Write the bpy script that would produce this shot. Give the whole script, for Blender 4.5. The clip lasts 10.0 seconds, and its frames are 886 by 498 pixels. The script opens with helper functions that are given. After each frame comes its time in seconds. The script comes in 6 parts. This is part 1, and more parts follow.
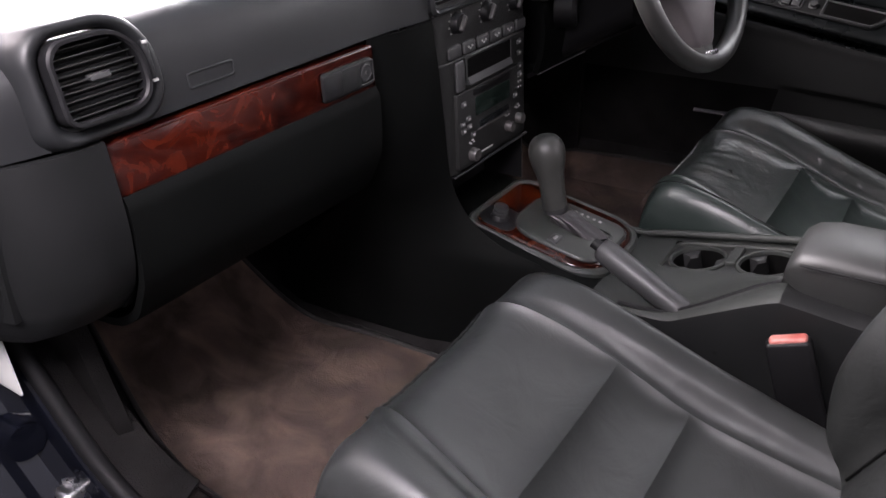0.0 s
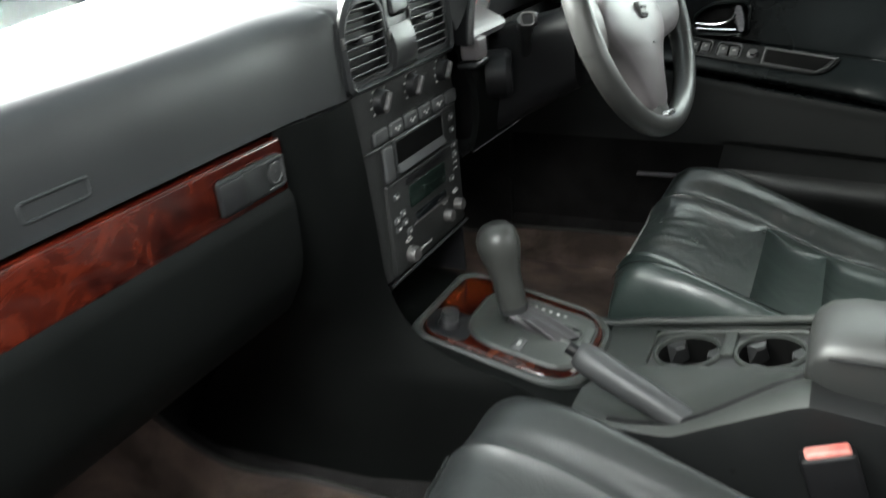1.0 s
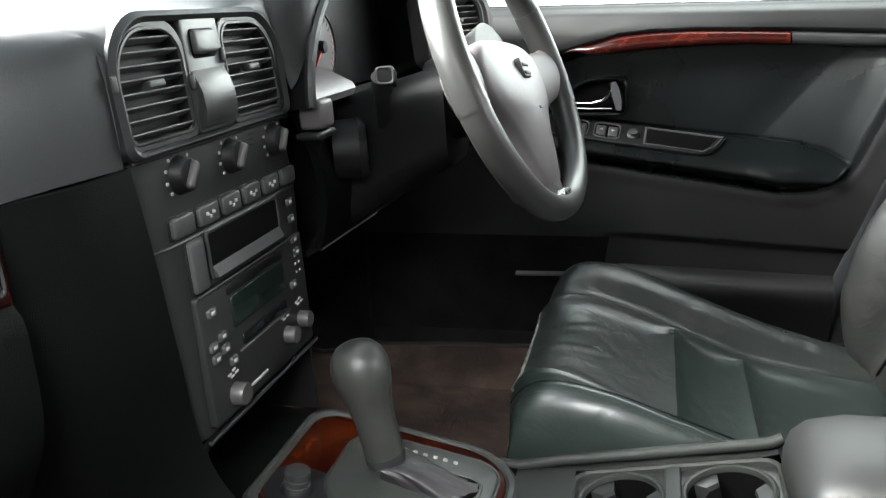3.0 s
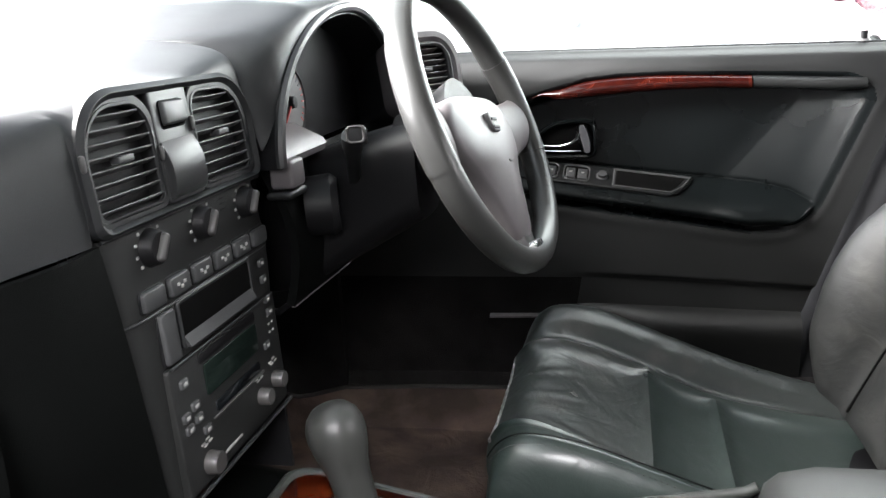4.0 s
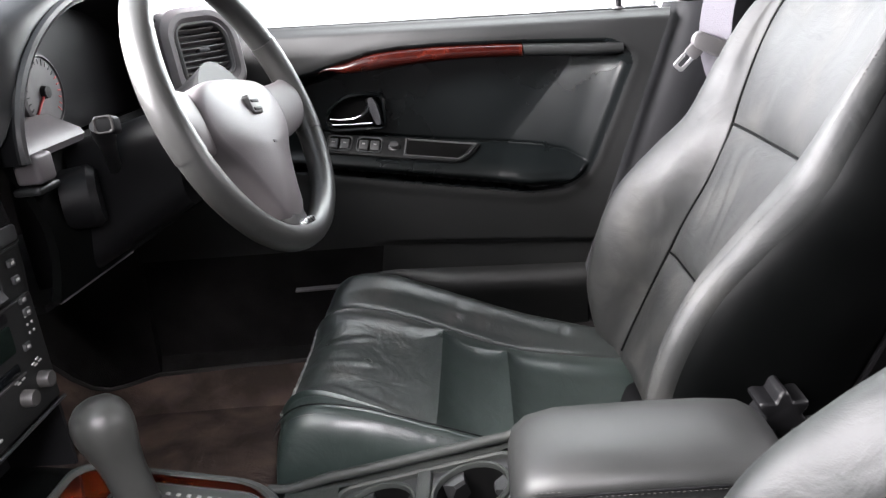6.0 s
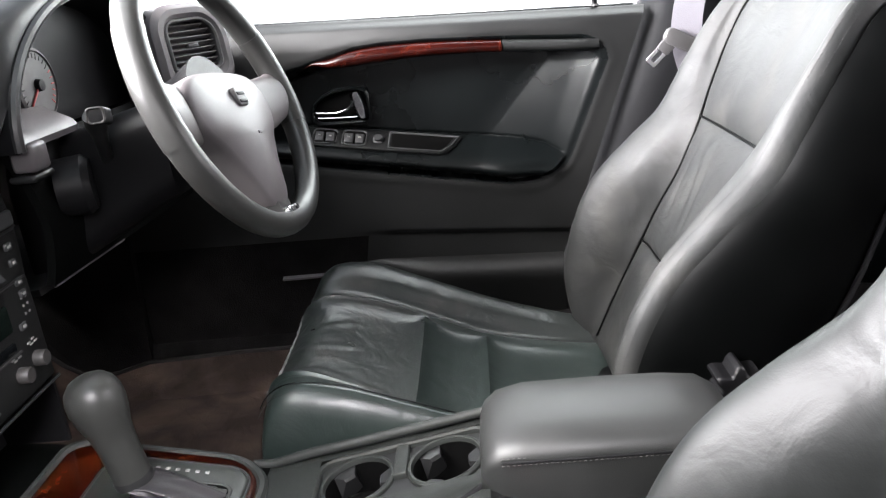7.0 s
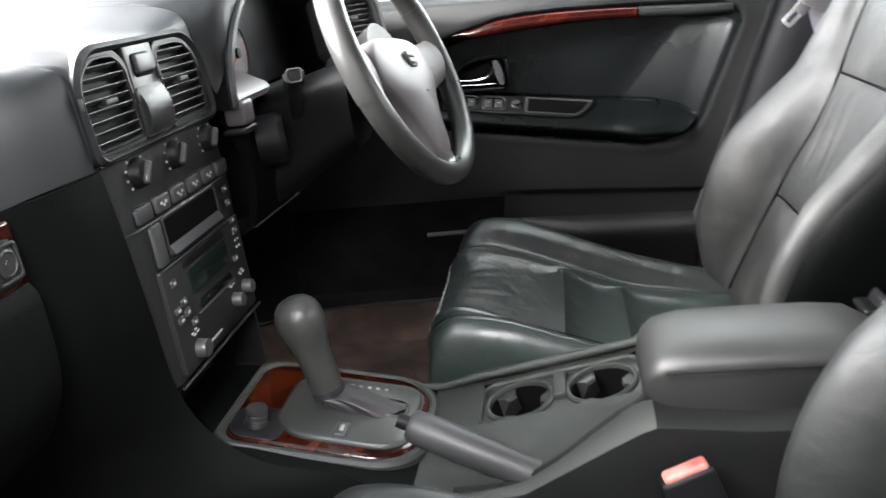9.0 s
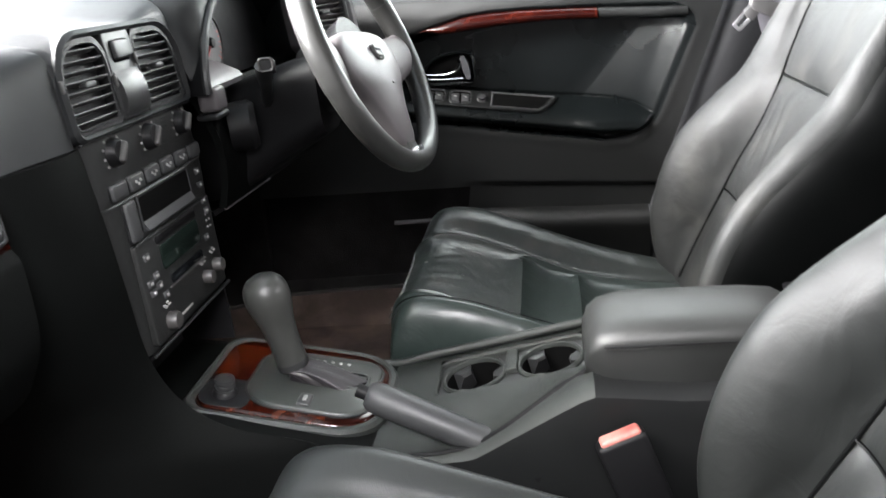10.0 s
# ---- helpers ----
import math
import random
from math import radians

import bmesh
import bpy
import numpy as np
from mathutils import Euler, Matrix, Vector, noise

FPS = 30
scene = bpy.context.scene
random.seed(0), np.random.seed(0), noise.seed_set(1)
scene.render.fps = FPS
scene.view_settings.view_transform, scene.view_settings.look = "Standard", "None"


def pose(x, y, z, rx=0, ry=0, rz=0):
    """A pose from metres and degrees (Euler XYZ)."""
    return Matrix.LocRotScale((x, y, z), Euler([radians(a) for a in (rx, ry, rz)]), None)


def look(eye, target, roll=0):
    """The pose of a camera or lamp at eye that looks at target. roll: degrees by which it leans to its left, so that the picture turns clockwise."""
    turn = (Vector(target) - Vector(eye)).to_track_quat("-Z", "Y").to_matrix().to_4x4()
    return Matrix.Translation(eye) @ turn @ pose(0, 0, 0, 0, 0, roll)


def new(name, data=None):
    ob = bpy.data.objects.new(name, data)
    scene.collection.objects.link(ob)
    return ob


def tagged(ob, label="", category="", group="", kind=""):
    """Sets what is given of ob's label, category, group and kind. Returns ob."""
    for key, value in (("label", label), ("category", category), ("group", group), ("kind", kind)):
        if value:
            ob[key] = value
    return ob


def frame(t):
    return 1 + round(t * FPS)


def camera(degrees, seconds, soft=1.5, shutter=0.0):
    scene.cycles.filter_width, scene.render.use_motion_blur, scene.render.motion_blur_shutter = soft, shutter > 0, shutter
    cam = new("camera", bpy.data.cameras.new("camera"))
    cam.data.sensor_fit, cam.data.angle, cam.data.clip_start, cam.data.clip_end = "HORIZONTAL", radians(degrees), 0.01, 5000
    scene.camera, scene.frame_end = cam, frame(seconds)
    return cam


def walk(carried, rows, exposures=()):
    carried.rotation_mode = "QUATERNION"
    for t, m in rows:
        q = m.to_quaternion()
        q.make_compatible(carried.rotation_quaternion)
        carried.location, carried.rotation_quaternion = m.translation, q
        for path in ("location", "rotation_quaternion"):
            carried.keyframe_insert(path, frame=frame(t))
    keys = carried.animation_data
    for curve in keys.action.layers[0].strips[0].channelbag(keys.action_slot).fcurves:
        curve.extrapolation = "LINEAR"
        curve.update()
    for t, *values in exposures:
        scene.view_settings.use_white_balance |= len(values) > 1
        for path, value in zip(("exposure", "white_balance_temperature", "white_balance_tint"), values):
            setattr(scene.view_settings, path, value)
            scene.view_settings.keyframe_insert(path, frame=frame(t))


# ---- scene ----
cam = camera(59.1, 10.0, soft=1.25, shutter=0.4)
PATH = [
    (0, (-1.031, 0.196, 0.975), (0.388, 1.226, 0.013), -3.6),
    (0.5, (-1.001, 0.234, 0.975), (0.449, 1.27, 0.067), -3.0),
    (0.7, (-0.958, 0.262, 0.967), (0.53, 1.251, 0.069), -3.2),
    (1, (-0.865, 0.346, 0.935), (0.736, 1.214, 0.109), -5.9),
    (1.3, (-0.805, 0.409, 0.882), (0.928, 1.14, 0.2), -3.5),
    (1.5, (-0.768, 0.424, 0.852), (1.01, 1.073, 0.205), -0.4),
    (2, (-0.682, 0.454, 0.817), (1.127, 1.017, 0.176), -3.9),
    (3.5, (-0.631, 0.457, 0.847), (1.22, 0.967, 0.288), -4.3),
    (4, (-0.626, 0.455, 0.866), (1.244, 0.922, 0.332), -5.0),
    (4.5, (-0.62, 0.434, 0.88), (1.264, 0.833, 0.341), -5.5),
    (5, (-0.627, 0.398, 0.882), (1.268, 0.698, 0.319), -6.4),
    (5.5, (-0.627, 0.367, 0.877), (1.262, 0.535, 0.241), -6.6),
    (7, (-0.683, 0.323, 0.874), (1.203, 0.437, 0.216), -6.3),
    (7.5, (-0.703, 0.325, 0.863), (1.168, 0.557, 0.196), -6.0),
    (8, (-0.725, 0.338, 0.861), (1.131, 0.694, 0.208), -5.2),
    (8.5, (-0.735, 0.367, 0.86), (1.116, 0.818, 0.25), -3.1),
    (9, (-0.8, 0.401, 0.864), (1.056, 0.748, 0.204), -8.4),
    (9.5, (-0.843, 0.382, 0.846), (1.0, 0.614, 0.105), -8.8),
    (10, (-0.859, 0.371, 0.864), (1.002, 0.661, 0.189), -6.9),
]
EXPOSURES = [(0.0, 2.8, 6550, 26), (0.6, 3.0, 6550, 18), (1.1, 3.4, 6420, 3), (2.2, 3.48, 6420, 5), (3.6, 3.52, 6480, 11), (5.5, 3.54, 6455, 18), (7.5, 3.54, 6480, 15), (10.0, 3.52, 6480, 13)]
walk(cam, [(t, look(eye, target, roll)) for t, eye, target, roll in PATH], EXPOSURES)

# ---- light ----
world = bpy.data.worlds.new("world")
scene.world = world
world.use_nodes = True
wn, wl = world.node_tree.nodes, world.node_tree.links
sky = wn.new("ShaderNodeTexSky")
sky.sky_type, sky.sun_disc, sky.sun_elevation, sky.sun_rotation = "NISHITA", False, radians(38), radians(-33)
pale = wn.new("ShaderNodeHueSaturation")
pale.inputs["Saturation"].default_value = 0.22
wl.new(sky.outputs[0], pale.inputs["Color"])
wl.new(pale.outputs[0], wn["Background"].inputs["Color"])
wn["Background"].inputs["Strength"].default_value = 0.085

sun = new("sun", bpy.data.lights.new("sun", "SUN"))
sun.data.energy, sun.data.angle, sun.data.color = 1.2, radians(36), (1.0, 0.97, 0.93)
sun.matrix_world = look((-4.2, 6.6, 6.9), (0, 0.3, 0.5))


# daylight standing in the openings: windscreen, rear window, open doorway and driver's window
for name, eye, target, wide, high, watts in (("daylight_screen", (0.0, 1.92, 1.36), (0.05, 0.1, 0.70), 1.5, 0.66, 55.0),
                                             ("daylight_rear", (0.05, -1.75, 1.40), (0.16, 0.70, 0.62), 1.2, 0.45, 4.8),
                                             ("daylight_doorway", (-1.15, 0.46, 1.30), (-0.35, 0.95, 0.17), 0.50, 0.30, 0.9),
                                             ("daylight_side", (0.88, 0.30, 1.18), (0.20, 0.58, 0.70), 0.9, 0.28, 1.0)):
    lamp = new(name, bpy.data.lights.new(name, "AREA"))
    lamp.data.shape, lamp.data.size, lamp.data.size_y, lamp.data.energy = "RECTANGLE", wide, high, watts
    lamp.data.spread = radians(75) if name == "daylight_doorway" else radians(180)
    lamp.matrix_world = look(eye, target)


# ---- materials ----
def mat(name, colour, rough=0.5, metal=0.0, grain=0.0, grain_size=900.0, patch=0.12, patch_size=9.0, coat=0.0,
        second=None, wear=0.0, cells=False, crease=0.0, rough_vary=0.08, stretch=(1, 1, 1), spec=0.5, ramp_at=(0.34, 0.68), wrinkle=0.0, swirl=0.0):
    m = bpy.data.materials.new(name)
    m.use_nodes = True
    n, l = m.node_tree.nodes, m.node_tree.links
    b = n["Principled BSDF"]
    b.inputs["Metallic"].default_value = metal
    b.inputs["Specular IOR Level"].default_value = spec
    b.inputs["Coat Weight"].default_value = coat
    b.inputs["Coat Roughness"].default_value = 0.06
    co = n.new("ShaderNodeTexCoord")
    mp = n.new("ShaderNodeMapping")
    mp.inputs["Scale"].default_value = stretch
    l.new(co.outputs["Object"], mp.inputs["Vector"])
    no = n.new("ShaderNodeTexNoise")
    no.inputs["Scale"].default_value, no.inputs["Detail"].default_value, no.inputs["Distortion"].default_value = patch_size, 6, swirl
    l.new(mp.outputs[0], no.inputs["Vector"])
    ramp = n.new("ShaderNodeValToRGB")
    c2 = second or tuple(min(1, c * (1 + patch * 2)) for c in colour)
    ramp.color_ramp.elements[0].position, ramp.color_ramp.elements[1].position = ramp_at
    ramp.color_ramp.elements[0].color = (*[c * (1 - patch) for c in colour], 1)
    ramp.color_ramp.elements[1].color = (*c2, 1)
    l.new(no.outputs["Fac"], ramp.inputs[0])
    l.new(ramp.outputs[0], b.inputs["Base Color"])
    rr = n.new("ShaderNodeMapRange")
    rr.inputs["From Min"].default_value, rr.inputs["From Max"].default_value = 0.3, 0.7
    rr.inputs["To Min"].default_value, rr.inputs["To Max"].default_value = max(0.02, rough - rough_vary), min(1, rough + rough_vary)
    l.new(no.outputs["Fac"], rr.inputs["Value"])
    l.new(rr.outputs[0], b.inputs["Roughness"])
    last = None
    if grain:
        g = n.new("ShaderNodeTexVoronoi" if cells else "ShaderNodeTexNoise")
        g.inputs["Scale"].default_value = grain_size
        l.new(co.outputs["Object"], g.inputs["Vector"])
        bu = n.new("ShaderNodeBump")
        bu.inputs["Strength"].default_value, bu.inputs["Distance"].default_value = grain, 0.001
        l.new(g.outputs["Distance" if cells else "Fac"], bu.inputs["Height"])
        last = bu
    if crease:
        g = n.new("ShaderNodeTexNoise")
        g.inputs["Scale"].default_value, g.inputs["Detail"].default_value, g.inputs["Distortion"].default_value = 14, 5, 1.6
        l.new(co.outputs["Object"], g.inputs["Vector"])
        bu = n.new("ShaderNodeBump")
        bu.inputs["Strength"].default_value, bu.inputs["Distance"].default_value = crease, 0.006
        l.new(g.outputs["Fac"], bu.inputs["Height"])
        if last:
            l.new(last.outputs[0], bu.inputs["Normal"])
        last = bu
    if wrinkle:
        warp = n.new("ShaderNodeTexNoise")
        warp.inputs["Scale"].default_value, warp.inputs["Detail"].default_value = 9, 3
        l.new(co.outputs["Object"], warp.inputs["Vector"])
        mix = n.new("ShaderNodeMixRGB")
        mix.blend_type = "ADD"
        mix.inputs[0].default_value = 0.16
        l.new(co.outputs["Object"], mix.inputs[1])
        l.new(warp.outputs["Color"], mix.inputs[2])
        vo = n.new("ShaderNodeTexVoronoi")
        vo.feature = "DISTANCE_TO_EDGE"
        vo.inputs["Scale"].default_value = 19
        l.new(mix.outputs[0], vo.inputs["Vector"])
        fold = n.new("ShaderNodeMapRange")
        fold.inputs["From Max"].default_value = 0.3
        l.new(vo.outputs["Distance"], fold.inputs["Value"])
        where = n.new("ShaderNodeMapRange")
        where.inputs["From Min"].default_value, where.inputs["From Max"].default_value = 0.44, 0.62
        where.inputs["To Max"].default_value = wrinkle
        l.new(no.outputs["Fac"], where.inputs["Value"])
        bu = n.new("ShaderNodeBump")
        bu.inputs["Distance"].default_value = 0.004
        l.new(fold.outputs[0], bu.inputs["Height"])
        l.new(where.outputs[0], bu.inputs["Strength"])
        if last:
            l.new(last.outputs[0], bu.inputs["Normal"])
        last = bu
    if last:
        l.new(last.outputs[0], b.inputs["Normal"])
    return m


LEATHER = mat("seat_leather", (0.0180, 0.0268, 0.0240), 0.33, spec=0.66, grain=0.05, grain_size=700, cells=True, patch=0.12, patch_size=7,
              second=(0.0260, 0.0355, 0.0325), crease=0.26, wrinkle=0.02, rough_vary=0.03)
PLAINLEATHER = mat("unworn_leather", (0.0200, 0.0222, 0.0218), 0.45, spec=0.46, grain=0.05, grain_size=700, cells=True, patch=0.12, patch_size=7,
                   second=(0.0275, 0.0300, 0.0295), crease=0.24, wrinkle=0.02, rough_vary=0.04)
WORN = mat("worn_leather", (0.0280, 0.0330, 0.0315), 0.33, spec=0.62, grain=0.06, grain_size=700, cells=True, patch=0.1, patch_size=13, ramp_at=(0.56, 0.76),
           second=(0.054, 0.052, 0.048), crease=0.4, wrinkle=0.07, rough_vary=0.06)
# greyer, rougher copy of the seat leather: window light put into the backrest's colour
BACKLEATHER = mat("window_lit_leather", (0.0165, 0.0177, 0.0173), 0.60, grain=0.06, grain_size=700, cells=True, patch=0.1, patch_size=13, ramp_at=(0.5, 0.76),
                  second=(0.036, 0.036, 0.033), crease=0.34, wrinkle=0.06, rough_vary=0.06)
# passenger backrest: much darker copy of the cushion leather, shade put into the colour
SHADELEATHER = mat("shaded_leather", (0.0066, 0.0076, 0.0072), 0.52, spec=0.32, grain=0.05, grain_size=700, cells=True, patch=0.16, patch_size=11, crease=0.34, wrinkle=0.05, rough_vary=0.07)
# near black: painted shade on the driver's backrest side, and dark seams
SHADESEAMHIDE = mat("shade_and_seam_black", (0.0012, 0.0014, 0.0014), 0.42, spec=0.10, grain=0.05, grain_size=700, cells=True, patch=0.1)
ARMLEATHER = mat("armrest_vinyl", (0.0180, 0.0190, 0.0184), 0.47, spec=0.55, grain=0.08, grain_size=900, cells=True, patch=0.1)
PAD = mat("dash_vinyl", (0.0080, 0.0087, 0.0095), 0.46, grain=0.10, grain_size=1100, cells=True, patch=0.1, patch_size=5, spec=0.4)
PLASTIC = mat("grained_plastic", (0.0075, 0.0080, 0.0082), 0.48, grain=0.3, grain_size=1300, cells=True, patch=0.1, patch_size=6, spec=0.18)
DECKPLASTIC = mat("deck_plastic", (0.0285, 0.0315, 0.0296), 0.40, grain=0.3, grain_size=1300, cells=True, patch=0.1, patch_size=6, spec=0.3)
# darker copy of the grained plastic: shade put into the colour
SHADEPLASTIC = mat("shaded_plastic", (0.0020, 0.0023, 0.0022), 0.62, grain=0.3, grain_size=1300, cells=True, patch=0.12, patch_size=6, spec=0.06)
FACEPLASTIC = mat("face_plastic", (0.0125, 0.0130, 0.0128), 0.48, grain=0.3, grain_size=1300, cells=True, patch=0.1, patch_size=6, spec=0.3)
SMOOTH = mat("smooth_plastic", (0.020, 0.0205, 0.021), 0.38, grain=0.08, grain_size=600, patch=0.1, spec=0.4)
SLAT = mat("slat_plastic", (0.060, 0.059, 0.060), 0.40, patch=0.08, spec=0.4)
GREYTRIM = mat("grey_trim_plastic", (0.070, 0.068, 0.068), 0.45, grain=0.2, grain_size=1200, patch=0.08)
BOOT = mat("boot_leather", (0.021, 0.0188, 0.0208), 0.34, grain=0.3, grain_size=900, cells=True, patch=0.15, crease=0.2)
DARK = mat("black_plastic", (0.006, 0.006, 0.0066), 0.45, grain=0.2, grain_size=1200, patch=0.15, spec=0.2)
DOORVINYL = mat("door_vinyl", (0.0028, 0.0038, 0.0040), 0.30, spec=0.28, grain=0.15, grain_size=1000, cells=True, patch=0.15, patch_size=5, crease=0.05)
LEDGE = mat("ledge_vinyl", (0.0078, 0.0082, 0.0081), 0.46, grain=0.15, grain_size=1000, cells=True, patch=0.12, patch_size=5)
WHEELSKIN = mat("wheel_leather", (0.033, 0.0335, 0.032), 0.34, spec=0.6, grain=0.10, grain_size=800, cells=True, patch=0.05, patch_size=18, rough_vary=0.02)
AIRBAG = mat("airbag_plastic", (0.112, 0.102, 0.105), 0.46, grain=0.12, grain_size=1000, cells=True, patch=0.08)
KNOBSKIN = mat("knob_leather", (0.034, 0.0350, 0.0325), 0.40, grain=0.08, grain_size=900, cells=True, patch=0.08, patch_size=25, rough_vary=0.03)
BUTTON = mat("button_plastic", (0.035, 0.036, 0.037), 0.45, patch=0.08)
KNOBPLASTIC = mat("knob_plastic", (0.046, 0.044, 0.043), 0.4, patch=0.1, patch_size=40)
CHROME = mat("chrome", (0.75, 0.75, 0.76), 0.12, metal=1.0, patch=0.03, rough_vary=0.04)
# chrome darkened so that its colour stands for dark reflections
DARKCHROME = mat("dark_reflection_chrome", (0.30, 0.30, 0.31), 0.14, metal=1.0, patch=0.05, rough_vary=0.05)
SATIN = mat("satin_metal", (0.55, 0.55, 0.56), 0.3, metal=1.0, patch=0.06)
PLATE = mat("selector_plate", (0.034, 0.037, 0.034), 0.38, grain=0.1, grain_size=900, patch=0.06)
WHITEPAPER = mat("pale_paper", (0.55, 0.55, 0.53), 0.5, patch=0.05)
WHITEINK = mat("white_marking", (0.28, 0.28, 0.27), 0.5, patch=0.04)
REDINK = mat("red_marking", (0.34, 0.035, 0.035), 0.5, patch=0.04)
LENS = mat("gloss_black", (0.006, 0.007, 0.008), 0.08, patch=0.1, rough_vary=0.03)
LCD = mat("display_green", (0.007, 0.012, 0.010), 0.16, patch=0.1)
GAUGE = mat("gauge_face", (0.055, 0.052, 0.053), 0.5, patch=0.3, patch_size=40)
CARPET = mat("dark_carpet", (0.0075, 0.0070, 0.0070), 0.95, grain=1.0, grain_size=420, patch=0.3, patch_size=16, spec=0.08)
MATPILE = mat("mat_pile", (0.0430, 0.0296, 0.0250), 0.95, grain=1.0, grain_size=380, patch=0.3, patch_size=11, second=(0.108, 0.0750, 0.0620), crease=0.8, spec=0.2, ramp_at=(0.36, 0.72), stretch=(1.2, 0.8, 1), swirl=0.55)
SILLCARPET = mat("sill_carpet", (0.0120, 0.0092, 0.0088), 0.95, grain=1.0, grain_size=420, patch=0.3, patch_size=16, spec=0.1)
BINDING = mat("mat_binding", (0.010, 0.0085, 0.0082), 0.8, grain=0.5, grain_size=600)
RUBBER = mat("rubber", (0.0050, 0.0050, 0.0054), 0.6, spec=0.15, grain=0.15, grain_size=300)
PAINT = mat("black_paint", (0.006, 0.007, 0.010), 0.12, coat=1.0, patch=0.1, rough_vary=0.03)
JAMB = mat("jamb_paint", (0.003, 0.0035, 0.006), 0.09, patch=0.1, rough_vary=0.03, spec=0.28)
# near black that puts the shade of recesses into the colour
HOLE = mat("recess_shade_black", (0.002, 0.002, 0.002), 0.9, patch=0.1, spec=0.05)
PIPING = mat("worn_piping", (0.10, 0.10, 0.095), 0.6, grain=0.6, grain_size=500, patch=0.5, patch_size=70, second=(0.26, 0.255, 0.24))
THREAD = mat("thread", (0.014, 0.014, 0.014), 0.7, patch=0.1)
STITCH = mat("grey_thread", (0.036, 0.036, 0.035), 0.7, patch=0.1)
WEBBING = mat("belt_webbing", (0.13, 0.125, 0.14), 0.6, grain=0.8, grain_size=700, patch=0.08, stretch=(1, 1, 1))
REDBUTTON = mat("red_button", (0.40, 0.085, 0.07), 0.4, patch=0.12, patch_size=40, second=(0.52, 0.22, 0.19))
PILLAR = mat("pillar_trim", (0.0050, 0.0052, 0.0058), 0.62, spec=0.12, grain=0.3, grain_size=900, patch=0.06)
HEADLINER = mat("headliner_cloth", (0.34, 0.33, 0.32), 0.9, grain=0.6, grain_size=500, patch=0.06)
CONCRETE = mat("grey_concrete", (0.20, 0.20, 0.198), 0.85, grain=0.6, grain_size=60, patch=0.12, patch_size=1.2)
# dark grey of the added walls that hold back sky light
SHADEWALL = mat("light_block_grey", (0.06, 0.06, 0.06), 0.8, grain=0.2, grain_size=80, patch=0.08, patch_size=1.0)
SILVERCAR = mat("silver_paint", (0.62, 0.62, 0.64), 0.25, metal=0.3, coat=1.0, patch=0.03)
MAROON = mat("maroon_paint", (0.095, 0.022, 0.036), 0.25, coat=1.0, patch=0.05)


DAYLIGHT = bpy.data.materials.new("far_daylight")
DAYLIGHT.use_nodes = True
DAYLIGHT.node_tree.nodes["Principled BSDF"].inputs["Base Color"].default_value = (0.8, 0.8, 0.8, 1)
DAYLIGHT.node_tree.nodes["Principled BSDF"].inputs["Emission Color"].default_value = (0.97, 0.98, 1.0, 1)
DAYLIGHT.node_tree.nodes["Principled BSDF"].inputs["Emission Strength"].default_value = 1.3


def burl(name, dark, mid, light):
    m = bpy.data.materials.new(name)
    m.use_nodes = True
    n, l = m.node_tree.nodes, m.node_tree.links
    b = n["Principled BSDF"]
    co = n.new("ShaderNodeTexCoord")
    no = n.new("ShaderNodeTexNoise")
    no.inputs["Scale"].default_value, no.inputs["Detail"].default_value, no.inputs["Distortion"].default_value = 16, 8, 2.6
    no.inputs["Roughness"].default_value = 0.62
    l.new(co.outputs["Object"], no.inputs["Vector"])
    r = n.new("ShaderNodeValToRGB")
    e = r.color_ramp.elements
    e[0].position, e[0].color = 0.33, (*dark, 1)
    e[1].position, e[1].color = 0.70, (*light, 1)
    k = e.new(0.50)
    k.color = (*mid, 1)
    l.new(no.outputs["Fac"], r.inputs[0])
    l.new(r.outputs[0], b.inputs["Base Color"])
    b.inputs["Roughness"].default_value = 0.13
    b.inputs["Specular IOR Level"].default_value = 0.42
    return m


WOOD = burl("burl_wood", (0.006, 0.0008, 0.0006), (0.020, 0.0025, 0.0014), (0.050, 0.0070, 0.0030))
WOODDARK = burl("burl_wood_dark", (0.005, 0.0008, 0.0006), (0.016, 0.0020, 0.0013), (0.046, 0.0062, 0.003))
WOODWARM = burl("burl_wood_warm", (0.006, 0.0009, 0.0006), (0.021, 0.0031, 0.0014), (0.082, 0.0170, 0.0045))

GLASS = bpy.data.materials.new("window_glass")
GLASS.use_nodes = True
gn, gl = GLASS.node_tree.nodes, GLASS.node_tree.links
gt, gg, gm = gn.new("ShaderNodeBsdfTransparent"), gn.new("ShaderNodeBsdfGlossy"), gn.new("ShaderNodeMixShader")
gg.inputs["Roughness"].default_value = 0.02
gt.inputs["Color"].default_value = (0.90, 0.94, 0.92, 1)
gm.inputs[0].default_value = 0.06
gl.new(gt.outputs[0], gm.inputs[1])
gl.new(gg.outputs[0], gm.inputs[2])
gl.new(gm.outputs[0], gn["Material Output"].inputs["Surface"])


# ---- mesh helpers ----
def thing(name, at, label, category, group="", kind=""):
    ob = new(name)
    ob.location = at
    ob.empty_display_size = 0.05
    return tagged(ob, label, category, group, kind)


def origin(ob):
    v = Vector((0, 0, 0))
    while ob:
        v += ob.location
        ob = ob.parent
    return v


def finish(bm, name, material, smooth=True, angle=40):
    bmesh.ops.remove_doubles(bm, verts=bm.verts, dist=1e-6)
    bmesh.ops.recalc_face_normals(bm, faces=bm.faces)
    for f in bm.faces:
        f.smooth = smooth
    for e in bm.edges:
        if len(e.link_faces) == 2 and e.calc_face_angle(0) > radians(angle):
            e.smooth = False
    me = bpy.data.meshes.new(name)
    bm.to_mesh(me)
    bm.free()
    me.materials.append(material)
    return me


